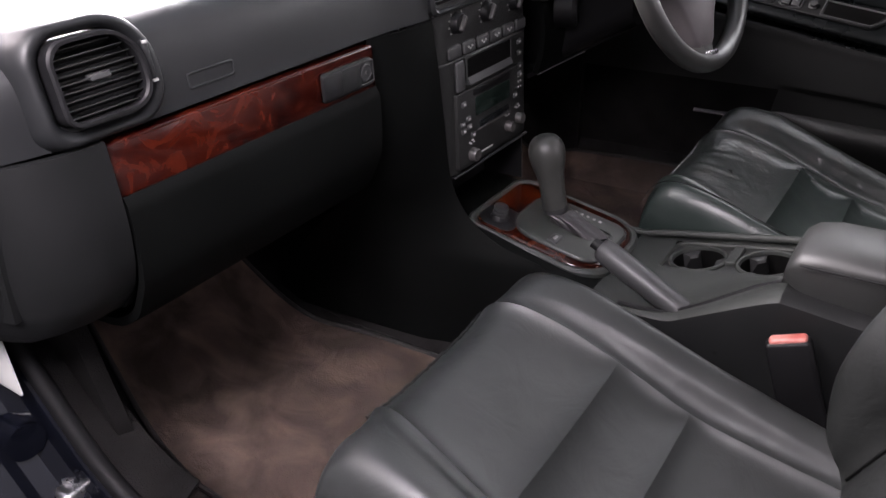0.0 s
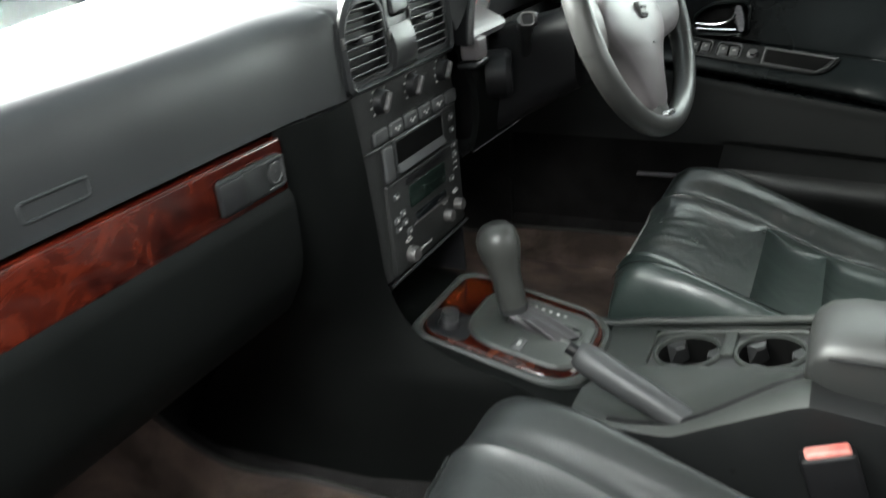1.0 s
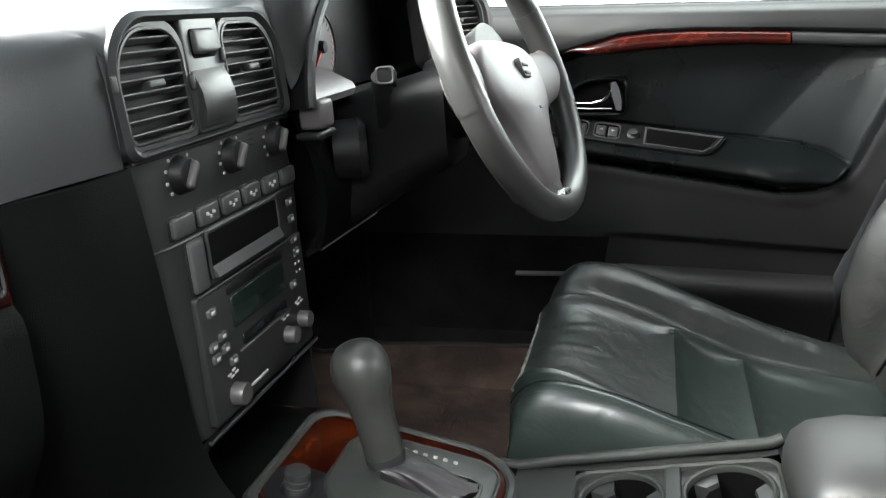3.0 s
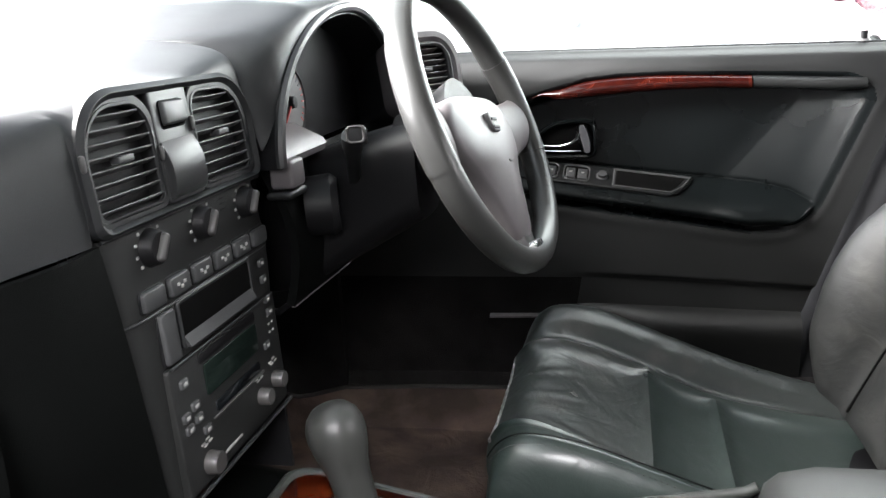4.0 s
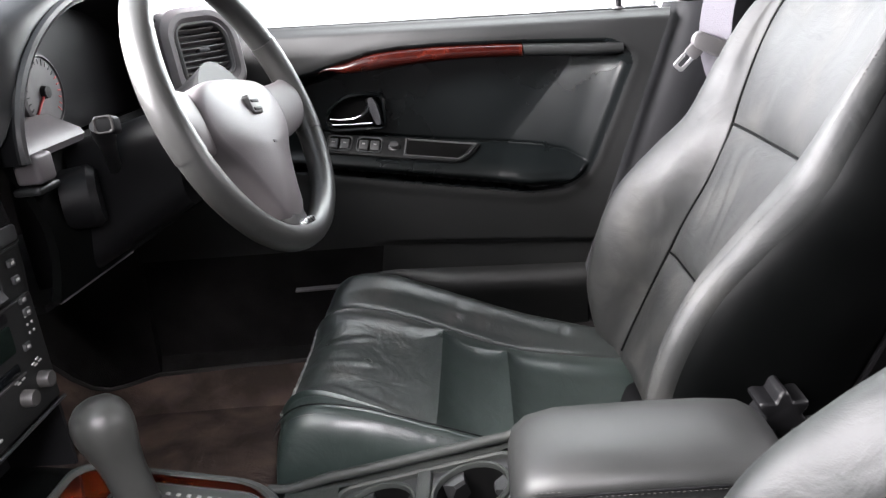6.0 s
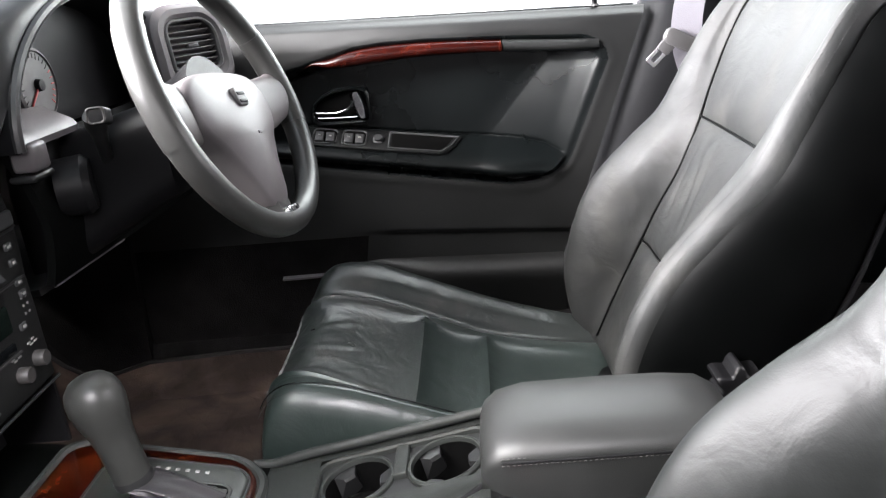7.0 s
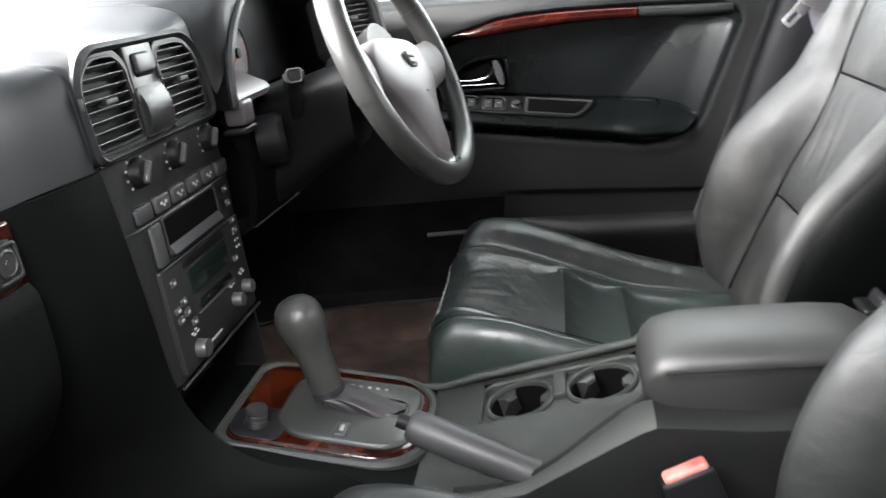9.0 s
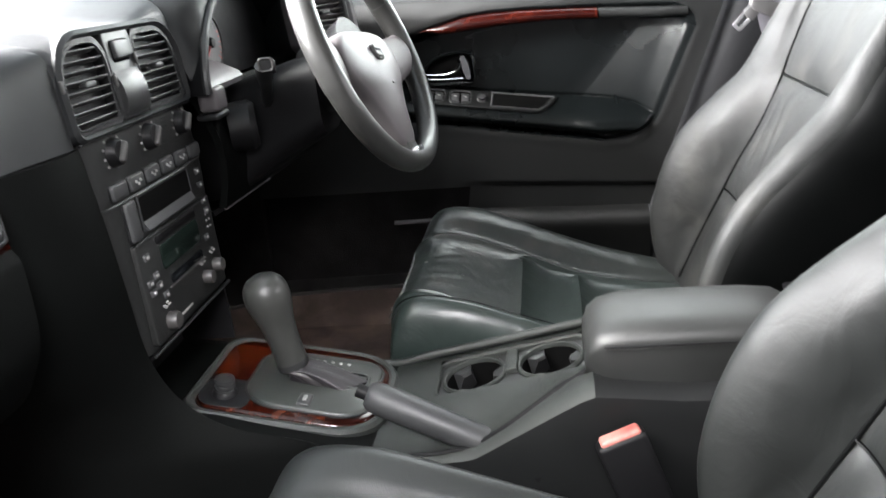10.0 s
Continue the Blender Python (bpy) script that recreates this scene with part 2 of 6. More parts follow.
def part(name, bm, material, parent, label="", smooth=True, angle=40):
    """A mesh given in world places, hung under parent."""
    o = origin(parent)
    bmesh.ops.translate(bm, vec=-o, verts=bm.verts)
    ob = new(name, finish(bm, name, material, smooth, angle))
    ob.parent = parent
    return tagged(ob, label)


def solo(name, bm, material, label, category, kind="", group="", smooth=True, angle=40):
    ob = new(name, finish(bm, name, material, smooth, angle))
    return tagged(ob, label, category, group, kind)


def spline(pts, t):
    """Catmull-Rom through rows of numbers; t runs over the row index."""
    k = len(pts)
    i = min(max(int(math.floor(t)), 0), k - 2)
    f = t - i
    p0, p1, p2, p3 = (np.array(pts[min(max(j, 0), k - 1)], float) for j in (i - 1, i, i + 1, i + 2))
    return 0.5 * (2 * p1 + (p2 - p0) * f + (2 * p0 - 5 * p1 + 4 * p2 - p3) * f * f + (3 * p1 - p0 - 3 * p2 + p3) * f ** 3)


def spline_at(rows, x):
    """Smooth curve through rows of (x, value), read at x."""
    xs = [r[0] for r in rows]
    i = min(max(sum(1 for v in xs if v <= x) - 1, 0), len(xs) - 2)
    return float(spline([r[1:] for r in rows], i + (x - xs[i]) / (xs[i + 1] - xs[i]))[0])


def lerp_table(rows, x):
    xs = [r[0] for r in rows]
    return [float(np.interp(x, xs, [r[k] for r in rows])) for k in range(1, len(rows[0]))]


def smooth01(a, b, x):
    t = min(max((x - a) / (b - a), 0), 1)
    return t * t * (3 - 2 * t)


def grid(f, us, vs, thick=0.0):
    bm = bmesh.new()
    rows = [[bm.verts.new(f(u, v)) for v in vs] for u in us]
    for a, b in zip(rows, rows[1:]):
        for i in range(len(vs) - 1):
            bm.faces.new((a[i], a[i + 1], b[i + 1], b[i]))
    if thick:
        bmesh.ops.recalc_face_normals(bm, faces=bm.faces)
        bmesh.ops.solidify(bm, geom=bm.faces[:], thickness=thick)
    return bm


def span(a, b, n):
    return [a + (b - a) * i / n for i in range(n + 1)]


def loft(rings, caps=True):
    bm = bmesh.new()
    made = [[bm.verts.new(p) for p in r] for r in rings]
    n = len(rings[0])
    for a, b in zip(made, made[1:]):
        for i in range(n):
            bm.faces.new((a[i], a[(i + 1) % n], b[(i + 1) % n], b[i]))
    if caps:
        bm.faces.new(made[0])
        bm.faces.new(list(reversed(made[-1])))
    return bm


def tube(points, radius, n=12, caps=True, flat=1.0):
    """A round bar along points; radius is a number or a list."""
    pts = [Vector(p) for p in points]
    rings = []
    side = None
    for i, p in enumerate(pts):
        d = (pts[min(i + 1, len(pts) - 1)] - pts[max(i - 1, 0)]).normalized()
        if side is None:
            side = d.cross(Vector((0, 0, 1)))
            if side.length < 0.1:
                side = d.cross(Vector((0, 1, 0)))
        side = (side - d * side.dot(d)).normalized()
        up = side.cross(d)
        r = radius[i] if isinstance(radius, (list, tuple)) else radius
        rings.append([p + side * math.cos(2 * math.pi * k / n) * r + up * math.sin(2 * math.pi * k / n) * r * flat for k in range(n)])
    return loft(rings, caps)


def dashes(points, radius):
    """Short stitches along every other step of a line."""
    bm = bmesh.new()
    for a, b in zip(points[::2], points[1::2]):
        a, b = Vector(a), Vector(b)
        d = (b - a).normalized()
        p = d.orthogonal().normalized()
        q = d.cross(p)
        rings = [[bm.verts.new(c + (p * math.cos(k * math.pi / 2.5) + q * math.sin(k * math.pi / 2.5)) * r) for k in range(5)] for c, r in ((a, radius * 0.6), (a.lerp(b, 0.5), radius), (b, radius * 0.6))]
        for m, n in zip(rings, rings[1:]):
            for k in range(5):
                bm.faces.new((m[k], m[(k + 1) % 5], n[(k + 1) % 5], n[k]))
    return bm


def lathe(profile, m, n=28, caps=True):
    """Rows of (radius, height) round the local z of m."""
    return loft([[m @ Vector((r * math.cos(2 * math.pi * k / n), r * math.sin(2 * math.pi * k / n), z)) for k in range(n)] for r, z in profile], caps)


def rounded(w, h, r, n=5):
    """Outline of a rectangle about the origin; r: one radius or four (from top right, anticlockwise)."""
    rs = r if isinstance(r, (list, tuple)) else [r] * 4
    out = []
    for k, (sx, sy) in enumerate(((1, 1), (-1, 1), (-1, -1), (1, -1))):
        q = max(rs[k], 1e-4)
        cx, cy = sx * (w / 2 - q), sy * (h / 2 - q)
        for i in range(n + 1):
            a = math.pi / 2 * (k + i / n)
            out.append((cx + q * math.cos(a), cy + q * math.sin(a)))
    return out


def slab(outline, depth, m, edge=0.0015, back=0.0, dome=0.0):
    """An outline in the local xy of m, raised along its z from back to depth with softened edges."""
    cx = sum(p[0] for p in outline) / len(outline)
    cy = sum(p[1] for p in outline) / len(outline)
    w = max(abs(p[0] - cx) for p in outline)
    h = max(abs(p[1] - cy) for p in outline)

    def ring(ins, z):
        return [m @ Vector((cx + (x - cx) * (1 - ins / w), cy + (y - cy) * (1 - ins / h), z)) for x, y in outline]

    rings = [ring(0, back), ring(0, depth - edge), ring(edge * 0.35, depth - edge * 0.35), ring(edge, depth)]
    if dome:
        for k in (0.25, 0.5, 0.75, 0.97):
            rings.append(ring(edge + (min(w, h) - edge) * k, depth + dome * (1 - (1 - k) ** 2)))
    return loft(rings)


def frame_ring(outline, width, depth, m, back=0.0, edge=0.002):
    """A closed border of that width along an outline, open in the middle."""
    cx = sum(p[0] for p in outline) / len(outline)
    cy = sum(p[1] for p in outline) / len(outline)
    w = max(abs(p[0] - cx) for p in outline)
    h = max(abs(p[1] - cy) for p in outline)

    def ring(ins, z):
        return [m @ Vector((cx + (x - cx) * (1 - ins / w), cy + (y - cy) * (1 - ins / h), z)) for x, y in outline]

    rings = [ring(0, back), ring(0, depth - edge), ring(edge, depth), ring(width - edge, depth), ring(width, depth - edge), ring(width, back)]
    bm = loft(rings, caps=False)
    n = len(outline)
    bm.verts.ensure_lookup_table()
    for i in range(n):
        bm.faces.new((bm.verts[i], bm.verts[(i + 1) % n], bm.verts[5 * n + (i + 1) % n], bm.verts[5 * n + i]))
    return bm


def block(lo, hi, r=0.004, seg=3):
    bm = bmesh.new()
    bmesh.ops.create_cube(bm, size=1)
    size = Vector(hi) - Vector(lo)
    mid = (Vector(hi) + Vector(lo)) / 2
    bmesh.ops.scale(bm, vec=size, verts=bm.verts)
    bmesh.ops.translate(bm, vec=mid, verts=bm.verts)
    if r:
        bmesh.ops.bevel(bm, geom=bm.edges[:], offset=min(r, 0.45 * min(size)), segments=seg, affect="EDGES", profile=0.5)
    return bm


def turned(bm, m):
    bmesh.ops.transform(bm, matrix=m, verts=bm.verts)
    return bm


def facing(x, y, z, tilt=0, yaw=0, roll=0):
    """A frame on a surface that faces the rear of the car: local x to the right, local y up, local z out towards the seats."""
    return pose(x, y, z, 0, 0, yaw) @ pose(0, 0, 0, 90 - tilt, 0, 0) @ pose(0, 0, 0, 0, 0, roll)


# ---- ground, hall and shell of the car ----
ground = solo("ground", grid(lambda u, v: (u, v, -0.16), span(-30, 30, 12), span(-30, 30, 12)), CONCRETE,
              "grey concrete floor of the hall under the car", "floor", "structure")


def floor_height(x, y):
    z = 0.165 + 0.42 * smooth01(1.08, 1.62, y)
    z += 0.15 * (1 - smooth01(0.07, 0.17, abs(x - 0.01)))
    z += 0.10 * smooth01(0.60, 0.66, abs(x))
    z += 0.16 * smooth01(0.46, 0.62, abs(x)) * smooth01(1.05, 1.35, y)
    return z


solo("floor", grid(lambda u, v: (u, v, floor_height(u, v)), span(-0.66, 0.66, 60), span(-1.0, 1.6, 60), -0.02), CARPET,
     "dark fitted carpet on the car floor", "carpet", "structure")


def firewall(u, v):
    return (u, 1.52 + 0.04 * v, 0.45 + 0.42 * v)


solo("wall_front", grid(firewall, span(-0.8, 0.8, 8), span(0, 1, 4), 0.02), DARK, "dark bulkhead behind the dashboard", "bulkhead", "structure")
for s in (-1, 1):
    solo("wall", grid(lambda u, v, s=s: (s * (0.650 - 0.04 * u + 0.06 * v), 0.98 + 0.62 * u, 0.15 + 0.68 * v), span(0, 1, 6), span(0, 1, 6), 0.02), CARPET,
         "dark kick panel at the side of the footwell", "kick panel", "structure")
# two unseen walls, added to keep sky light out of the cabin
solo("wall_light_block", block((-1.80, -4.5, -0.16), (-1.70, 5.0, 2.20), 0.0), SHADEWALL, "unseen grey wall added to block light from the left", "wall", "structure")
solo("wall_light_block", block((-1.65, -4.7, -0.16), (3.0, -4.5, 3.2), 0.0), SHADEWALL, "unseen grey wall added to block light from behind", "wall", "structure")
solo("backdrop", block((13.0, -14.0, -0.16), (13.2, 14.0, 6.0), 0.0), DAYLIGHT, "overexposed daylight far beyond the parked cars", "backdrop", "structure")
solo("wall_rear", block((-0.78, -1.02, 0.1), (0.78, -0.98, 0.84), 0.01), CARPET, "dark trim closing the back of the cabin", "trim", "structure")


def roof_shape(u, v):
    return (u, v, 1.30 - 0.10 * (u / 0.62) ** 2 - 0.12 * ((v + 0.3) / 0.9) ** 2)


solo("ceiling", grid(roof_shape, span(-0.60, 0.60, 12), span(-1.05, 0.62, 12), 0.03), HEADLINER, "pale cloth headliner of the car roof", "headliner", "structure")
for s in (-1, 1):
    solo("trim", tube([(s * 0.60, 0.62, 1.10), (s * 0.66, 0.90, 0.98), (s * 0.73, 1.22, 0.83), (s * 0.75, 1.38, 0.76)], [0.03, 0.032, 0.036, 0.04], 10),
         PILLAR if s > 0 else PAINT, "windscreen pillar of the car", "pillar", "structure")
    solo("trim", tube([(s * 0.60, 0.62, 1.12), (s * 0.62, 0.0, 1.19), (s * 0.60, -1.0, 1.08)], 0.03, 10), PAINT, "roof rail above the door", "roof rail", "structure")
    solo("trim", tube([(s * 0.60, -1.0, 1.08), (s * 0.70, -1.1, 0.82)], 0.06, 10), PAINT, "rear pillar of the car", "pillar", "structure")
solo("wall_right", block((0.66, -1.0, 0.1), (0.74, -0.16, 0.80), 0.02), DOORVINYL, "black vinyl side trim behind the front door", "trim", "structure")
solo("wall_left", block((-0.74, -1.0, 0.1), (-0.66, -0.10, 0.80), 0.02), DOORVINYL, "black vinyl side trim behind the front door", "trim", "structure")


def screen_shape(u, v):
    return (u * (0.72 - 0.12 * v), 1.42 - 0.80 * v - 0.10 * u * u, 0.77 + 0.37 * v)


windscreen = solo("window_1", grid(screen_shape, span(-1, 1, 10), span(0, 1, 6), 0.004), GLASS, "clear curved windscreen glass", "window", "structure")
windscreen.visible_shadow = False

# sill and hinge pillar of the open passenger doorway
sill = thing("door_sill", (-0.70, 0.5, 0.1), "black painted door sill with rubber seal under the open doorway", "door sill", kind="structure")
sill_line = span(-0.1, 0.95, 14)
SEAL = [(-0.10, 0.262), (0.40, 0.262), (0.80, 0.262), (0.86, 0.265), (0.913, 0.276), (0.962, 0.308), (1.000, 0.352), (1.030, 0.396), (1.060, 0.443), (1.084, 0.498), (1.100, 0.57), (1.108, 0.68), (1.110, 0.82)]
part("sill_panel", loft([[(-0.695, y, 0.250), (-0.735, y, 0.245), (-0.77, y, 0.16), (-0.775, y, 0.0), (-0.69, y, 0.0)] for y in span(-0.1, 1.45, 20)]), PAINT, sill, "gloss black painted sill")
part("seal", tube([(-0.704, *spline(SEAL, t)) for t in span(0, 12, 72)], 0.012, 10), RUBBER, sill, "black rubber door seal")
part("kick_trim", loft([[(-0.61, y, 0.20), (-0.635, y, 0.25), (-0.690, y, 0.264), (-0.697, y, 0.18), (-0.61, y, 0.16)] for y in sill_line]), SILLCARPET, sill, "dark brown carpeted sill trim")
pillar = thing("hinge_pillar", (-0.73, 1.3, 0.3), "gloss black painted pillar that carries the door hinges", "door pillar", kind="structure")


def jamb(u, v):
    """Painted sheet that steps outward and forward from the seal."""
    y, z = spline(SEAL, u)
    y2, z2 = spline(SEAL, min(u + 0.05, 12))
    y1, z1 = spline(SEAL, max(u - 0.05, 0))
    d = math.hypot(y2 - y1, z2 - z1)
    ny, nz = (z2 - z1) / d, -(y2 - y1) / d
    dx, dn = lerp_table([(0, 0.004, 0.0), (1, 0.012, 0.012), (2, 0.016, 0.040), (3, 0.030, 0.052), (4, 0.055, 0.058), (5, 0.064, 0.075), (6, 0.36, 0.10)], v)
    return (-0.704 - dx, y + ny * dn, z + nz * dn)


part("jamb", grid(jamb, span(3.4, 12, 50), span(0, 6, 36), 0.002), JAMB, pillar, "gloss black painted door jamb")
part("inner_trim", grid(lambda u, v: (-0.700 + 0.066 * v, spline(SEAL, u)[0] + 0.02 * v, spline(SEAL, u)[1] + 0.004 * v), span(3, 12, 40), span(0, 1, 4), 0.004), CARPET, pillar, "dark carpet lining inside the seal")
part("sticker", slab(rounded(0.10, 0.13, 0.006), 0.0008, Matrix.Translation((-0.733, 1.078, 0.478)) @ Matrix(((0, 0, -1, 0), (-1, 0, 0, 0), (0, 1, 0, 0), (0, 0, 0, 1))), 0.0003, -0.001), WHITEPAPER, pillar, "pale printed sticker on the jamb")
hinge = part("hinge", block((-0.750, 0.985, 0.240), (-0.700, 1.035, 0.285), 0.008), SATIN, pillar, "bare metal door hinge")
part("bolt", lathe([(0.0, 0), (0.011, 0), (0.011, 0.007), (0.0, 0.008)], pose(-0.724, 1.01, 0.284), 6), SATIN, hinge)
part("hinge_leaf", block((-0.79, 0.990, 0.252), (-0.745, 1.025, 0.270), 0.004), SATIN, pillar, "metal hinge leaf")
part("check_strap", tube([(-0.746, 1.085, 0.350), (-0.746, 1.035, 0.350)], 0.024, 20), JAMB, pillar, "gloss black rounded door check")

# ---- floor mats ----
def floor_mat(name, left, right, near, label):
    m = thing(name, ((left[0] + right[0]) / 2, near, 0.17), label, "floor mat")

    def f(u, v):
        y = near + (1.36 - near) * v
        a, b = np.interp(v, (0, 0.5, 1), left), np.interp(v, (0, 0.5, 1), right)
        e = 0.02 * (abs(2 * u - 1) ** 8) * (1 if v > 0.9 or v < 0.1 else 0)
        x = a + (b - a) * u
        return (x, y - e, floor_height(x, y) + 0.010 + 0.004 * noise.noise((x * 9, y * 7, 1)))

    part("carpet_face", grid(f, span(0, 1, 26), span(0, 1, 30), -0.007), MATPILE, m)
    edge = [f(0, v) for v in span(0, 1, 24)] + [f(u, 1) for u in span(0, 1, 12)] + [f(1, v) for v in span(1, 0, 24)]
    part("binding", tube([(x, y, z + 0.001) for x, y, z in edge], 0.0042, 8), BINDING, m, "dark stitched edge binding")
    return m


floor_mat("floor_mat", (-0.60, -0.585, -0.50), (-0.168, -0.172, -0.23), 0.60, "worn brown carpet mat in the passenger footwell")
floor_mat("floor_mat", (0.20, 0.20, 0.26), (0.64, 0.635, 0.60), 0.60, "brown carpet mat in the driver's footwell")

# ---- dashboard ----
dash = thing("dashboard", (0, 0.9, 0.5), "charcoal vinyl dashboard with burl wood strip and round-cornered vents", "dashboard")
RIDGE = [(-0.76, 0.836), (-0.6, 0.842), (-0.3, 0.846), (-0.15, 0.850), (0.0, 0.862), (0.13, 0.888), (0.25, 0.925), (0.38, 0.940), (0.50, 0.925), (0.6, 0.885), (0.76, 0.85)]


def arch(x):
    q = 1 - ((x - 0.385) / (0.270 if x < 0.385 else 0.195)) ** 2
    return 0.74 + 0.168 * math.sqrt(max(q, 0)) if q > 0 else 0.74


def lip(x):
    if x < -0.152:
        return 0.737
    if x < -0.102:
        return 0.793 + math.sqrt(max(0.0025 - (x + 0.102) ** 2, 0))
    if x < 0.066:
        return 0.843
    if x < 0.117:
        return 0.793 + math.sqrt(max(0.0025 - (x - 0.066) ** 2, 0))
    return max(arch(x), 0.742)


def dash_top(x, s):
    zr, zl = lerp_table(RIDGE, x)[0], lip(x)
    hood = 0.028 * smooth01(0.74, 0.80, arch(x)) if x > 0.117 else 0.0
    zr = max(zr, zl + 0.018)
    zp = sum(lip(x + k * 0.012) for k in range(-4, 5)) / 9 if x < -0.05 else zl
    yf = 0.845 - 0.012 * smooth01(-0.25, -0.14, x) - hood
    flank = max(zr - zl - 0.05, 0.0) * smooth01(0.10, 0.125, x) * smooth01(0.30, 0.20, x)
    d = max(0.0, abs(x) - 0.62) ** 2 * 1.5
    rows = [(1.52, zr - 0.06), (1.25, zr - 0.012), (1.05, zr), (0.955 - hood, zr - 0.002), (0.900 - hood, zr - 0.007), (yf + 0.022 + 0.40 * flank, zr - 0.012 - 0.05 * (zr - zp)),
            (yf + 0.004 + 0.25 * flank, max(zr - 0.012 - 0.30 * (zr - zp), zl + 0.004)), (yf, zl)]
    y, z = spline(rows, s * 7)
    return (x, y + d, z)


XS = sorted(set([round(v, 4) for v in span(-0.76, 0.76, 76)] + [-0.1525, -0.1515, -0.150, -0.147, -0.142, 0.106, 0.111, 0.114, 0.1155, 0.1165, 0.1175] + [round(v, 4) for v in span(0.18, 0.60, 42)]))
part("top_pad", grid(dash_top, XS, span(0, 1, 34), 0.008), PAD, dash, "soft charcoal grained vinyl pad")


def glove_face(u, v):
    rows = [(0.846, 0.668), (0.842, 0.66), (0.846, 0.60), (0.860, 0.565), (0.89, 0.528), (0.96, 0.508), (1.2, 0.503)]
    y, z = spline(rows, v * 6)
    return (u, y + max(0.0, -0.62 - u) ** 2 * 1.5, z)


part("embossed_label", frame_ring(rounded(0.062, 0.017, 0.004, 4), 0.0026, 0.0012, facing(-0.520, 0.8455, 0.7600, 2, 0), -0.004, 0.0008), PAD, dash, "embossed border with no legible writing")
# lid coloured near black because little light reaches it
part("glovebox_lid", grid(glove_face, span(-0.655, -0.272, 16), span(0, 1, 24), 0.01), SHADEPLASTIC, dash, "grained glovebox lid, darkened for shade")
part("glovebox_side", loft([[(x, *p) for p in ((0.850, 0.66), (0.853, 0.60), (0.867, 0.567), (0.897, 0.534), (0.96, 0.514), (1.2, 0.510), (1.2, 0.66))] for x in (-0.653, -0.645)]), PLASTIC, dash)


def end_face(u, v):
    rows = [(0.849, 0.735), (0.846, 0.67), (0.849, 0.63), (0.857, 0.60), (0.878, 0.568), (0.95, 0.530), (1.2, 0.520)]
    y, z = spline(rows, v * 6)
    return (u, y + max(0.0, -0.68 - u) ** 2 * 6 + (0.03 * smooth01(-0.735, -0.76, u)), z)


part("end_panel", grid(end_face, span(-0.762, -0.658, 12), span(0, 1, 24), 0.01), PLASTIC, dash, "dark end panel beside the doorway")
part("end_cap", loft([[(x, 0.875, 0.70), (x, 0.93, 0.84), (x, 1.45, 0.80), (x, 1.45, 0.54), (x, 1.05, 0.54), (x, 0.90, 0.575)] for x in (-0.755, -0.762)]), PLASTIC, dash)

strip_m = facing(-0.4635, 0.846, 0.700)
wood = part("wood_strip", slab(rounded(0.392, 0.062, 0.004), 0.006, strip_m, 0.003, -0.01), WOOD, dash, "glossy dark red burl wood strip")
latch_m = facing(-0.325, 0.839, 0.701)
latch = part("latch", slab(rounded(0.092, 0.036, 0.005), 0.004, latch_m, 0.0015), PLASTIC, dash, "grey glovebox latch with lock")
part("pull", slab(rounded(0.034, 0.030, 0.004), 0.003, facing(-0.355, 0.8355, 0.701), 0.001), DARK, latch)
part("flap", slab(rounded(0.034, 0.031, 0.004), 0.0022, facing(-0.322, 0.8355, 0.701), 0.001), PLASTIC, latch)
part("lock_plate", frame_ring(rounded(0.030, 0.031, 0.004), 0.003, 0.0018, facing(-0.2915, 0.8355, 0.701), 0.0, 0.0008), SMOOTH, latch)
part("lock", lathe([(0.0, 0), (0.0115, 0), (0.0115, 0.0016), (0.0095, 0.0022), (0.0085, 0.0010), (0.0030, 0.0010), (0.0022, 0.0018), (0.0, 0.0018)], facing(-0.2915, 0.8355, 0.701)), SMOOTH, latch, "round key lock")
part("lower_lip", tube([(-0.655, 0.843, 0.6655), (-0.27, 0.843, 0.6655)], 0.003, 8), SMOOTH, dash)
part("speaker_grille", slab(rounded(0.20, 0.22, 0.03), 0.004, pose(-0.66, 1.08, 0.838, 1, 2, 0), 0.002), DARK, dash, "dark flat grille on the dash top")


def vent(m, w, h, r, parent, slats, name="air_vent", rim=SMOOTH, rim_width=0.012, label="charcoal air vent with horizontal slats", slat=None, rim_depth=0.012, proud=0.004):
    v = part(name, frame_ring(rounded(w, h, r, 8), rim_width, rim_depth, m, -0.012, min(0.004, rim_depth)), rim, parent, label)
    # shade behind the slats comes from this near-black colour
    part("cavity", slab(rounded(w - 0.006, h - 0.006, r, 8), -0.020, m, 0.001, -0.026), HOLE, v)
    rs = r if isinstance(r, (list, tuple)) else [r] * 4
    for i in range(slats):
        y = (i + 0.5) / slats * (h - 2 * rim_width) - (h / 2 - rim_width)
        inset_l = inset_r = 0.0
        for k, sx, sy in ((0, 1, 1), (1, -1, 1), (2, -1, -1), (3, 1, -1)):
            q = rs[k] - rim_width * 0.6
            over = sy * y - (h / 2 - rim_width - q)
            if q > 0 and over > 0:
                g = q - math.sqrt(max(q * q - over * over, 0))
                if sx > 0:
                    inset_r = max(inset_r, g)
                else:
                    inset_l = max(inset_l, g)
        a, b = -(w / 2 - rim_width) + inset_l, w / 2 - rim_width - inset_r
        if b - a < 0.01:
            continue
        bm = block((a, y - 0.0009, -0.008), (b, y + 0.0009, proud), 0.0006, 1)
        part("slat", turned(bm, m @ pose(0, y, proud, -24) @ pose(0, -y, -proud)), slat or SLAT, v)
    part("tab", turned(block((-0.010, -0.0030, -0.004), (0.010, 0.0030, proud + 0.003), 0.0014), m), BUTTON, v)
    return v


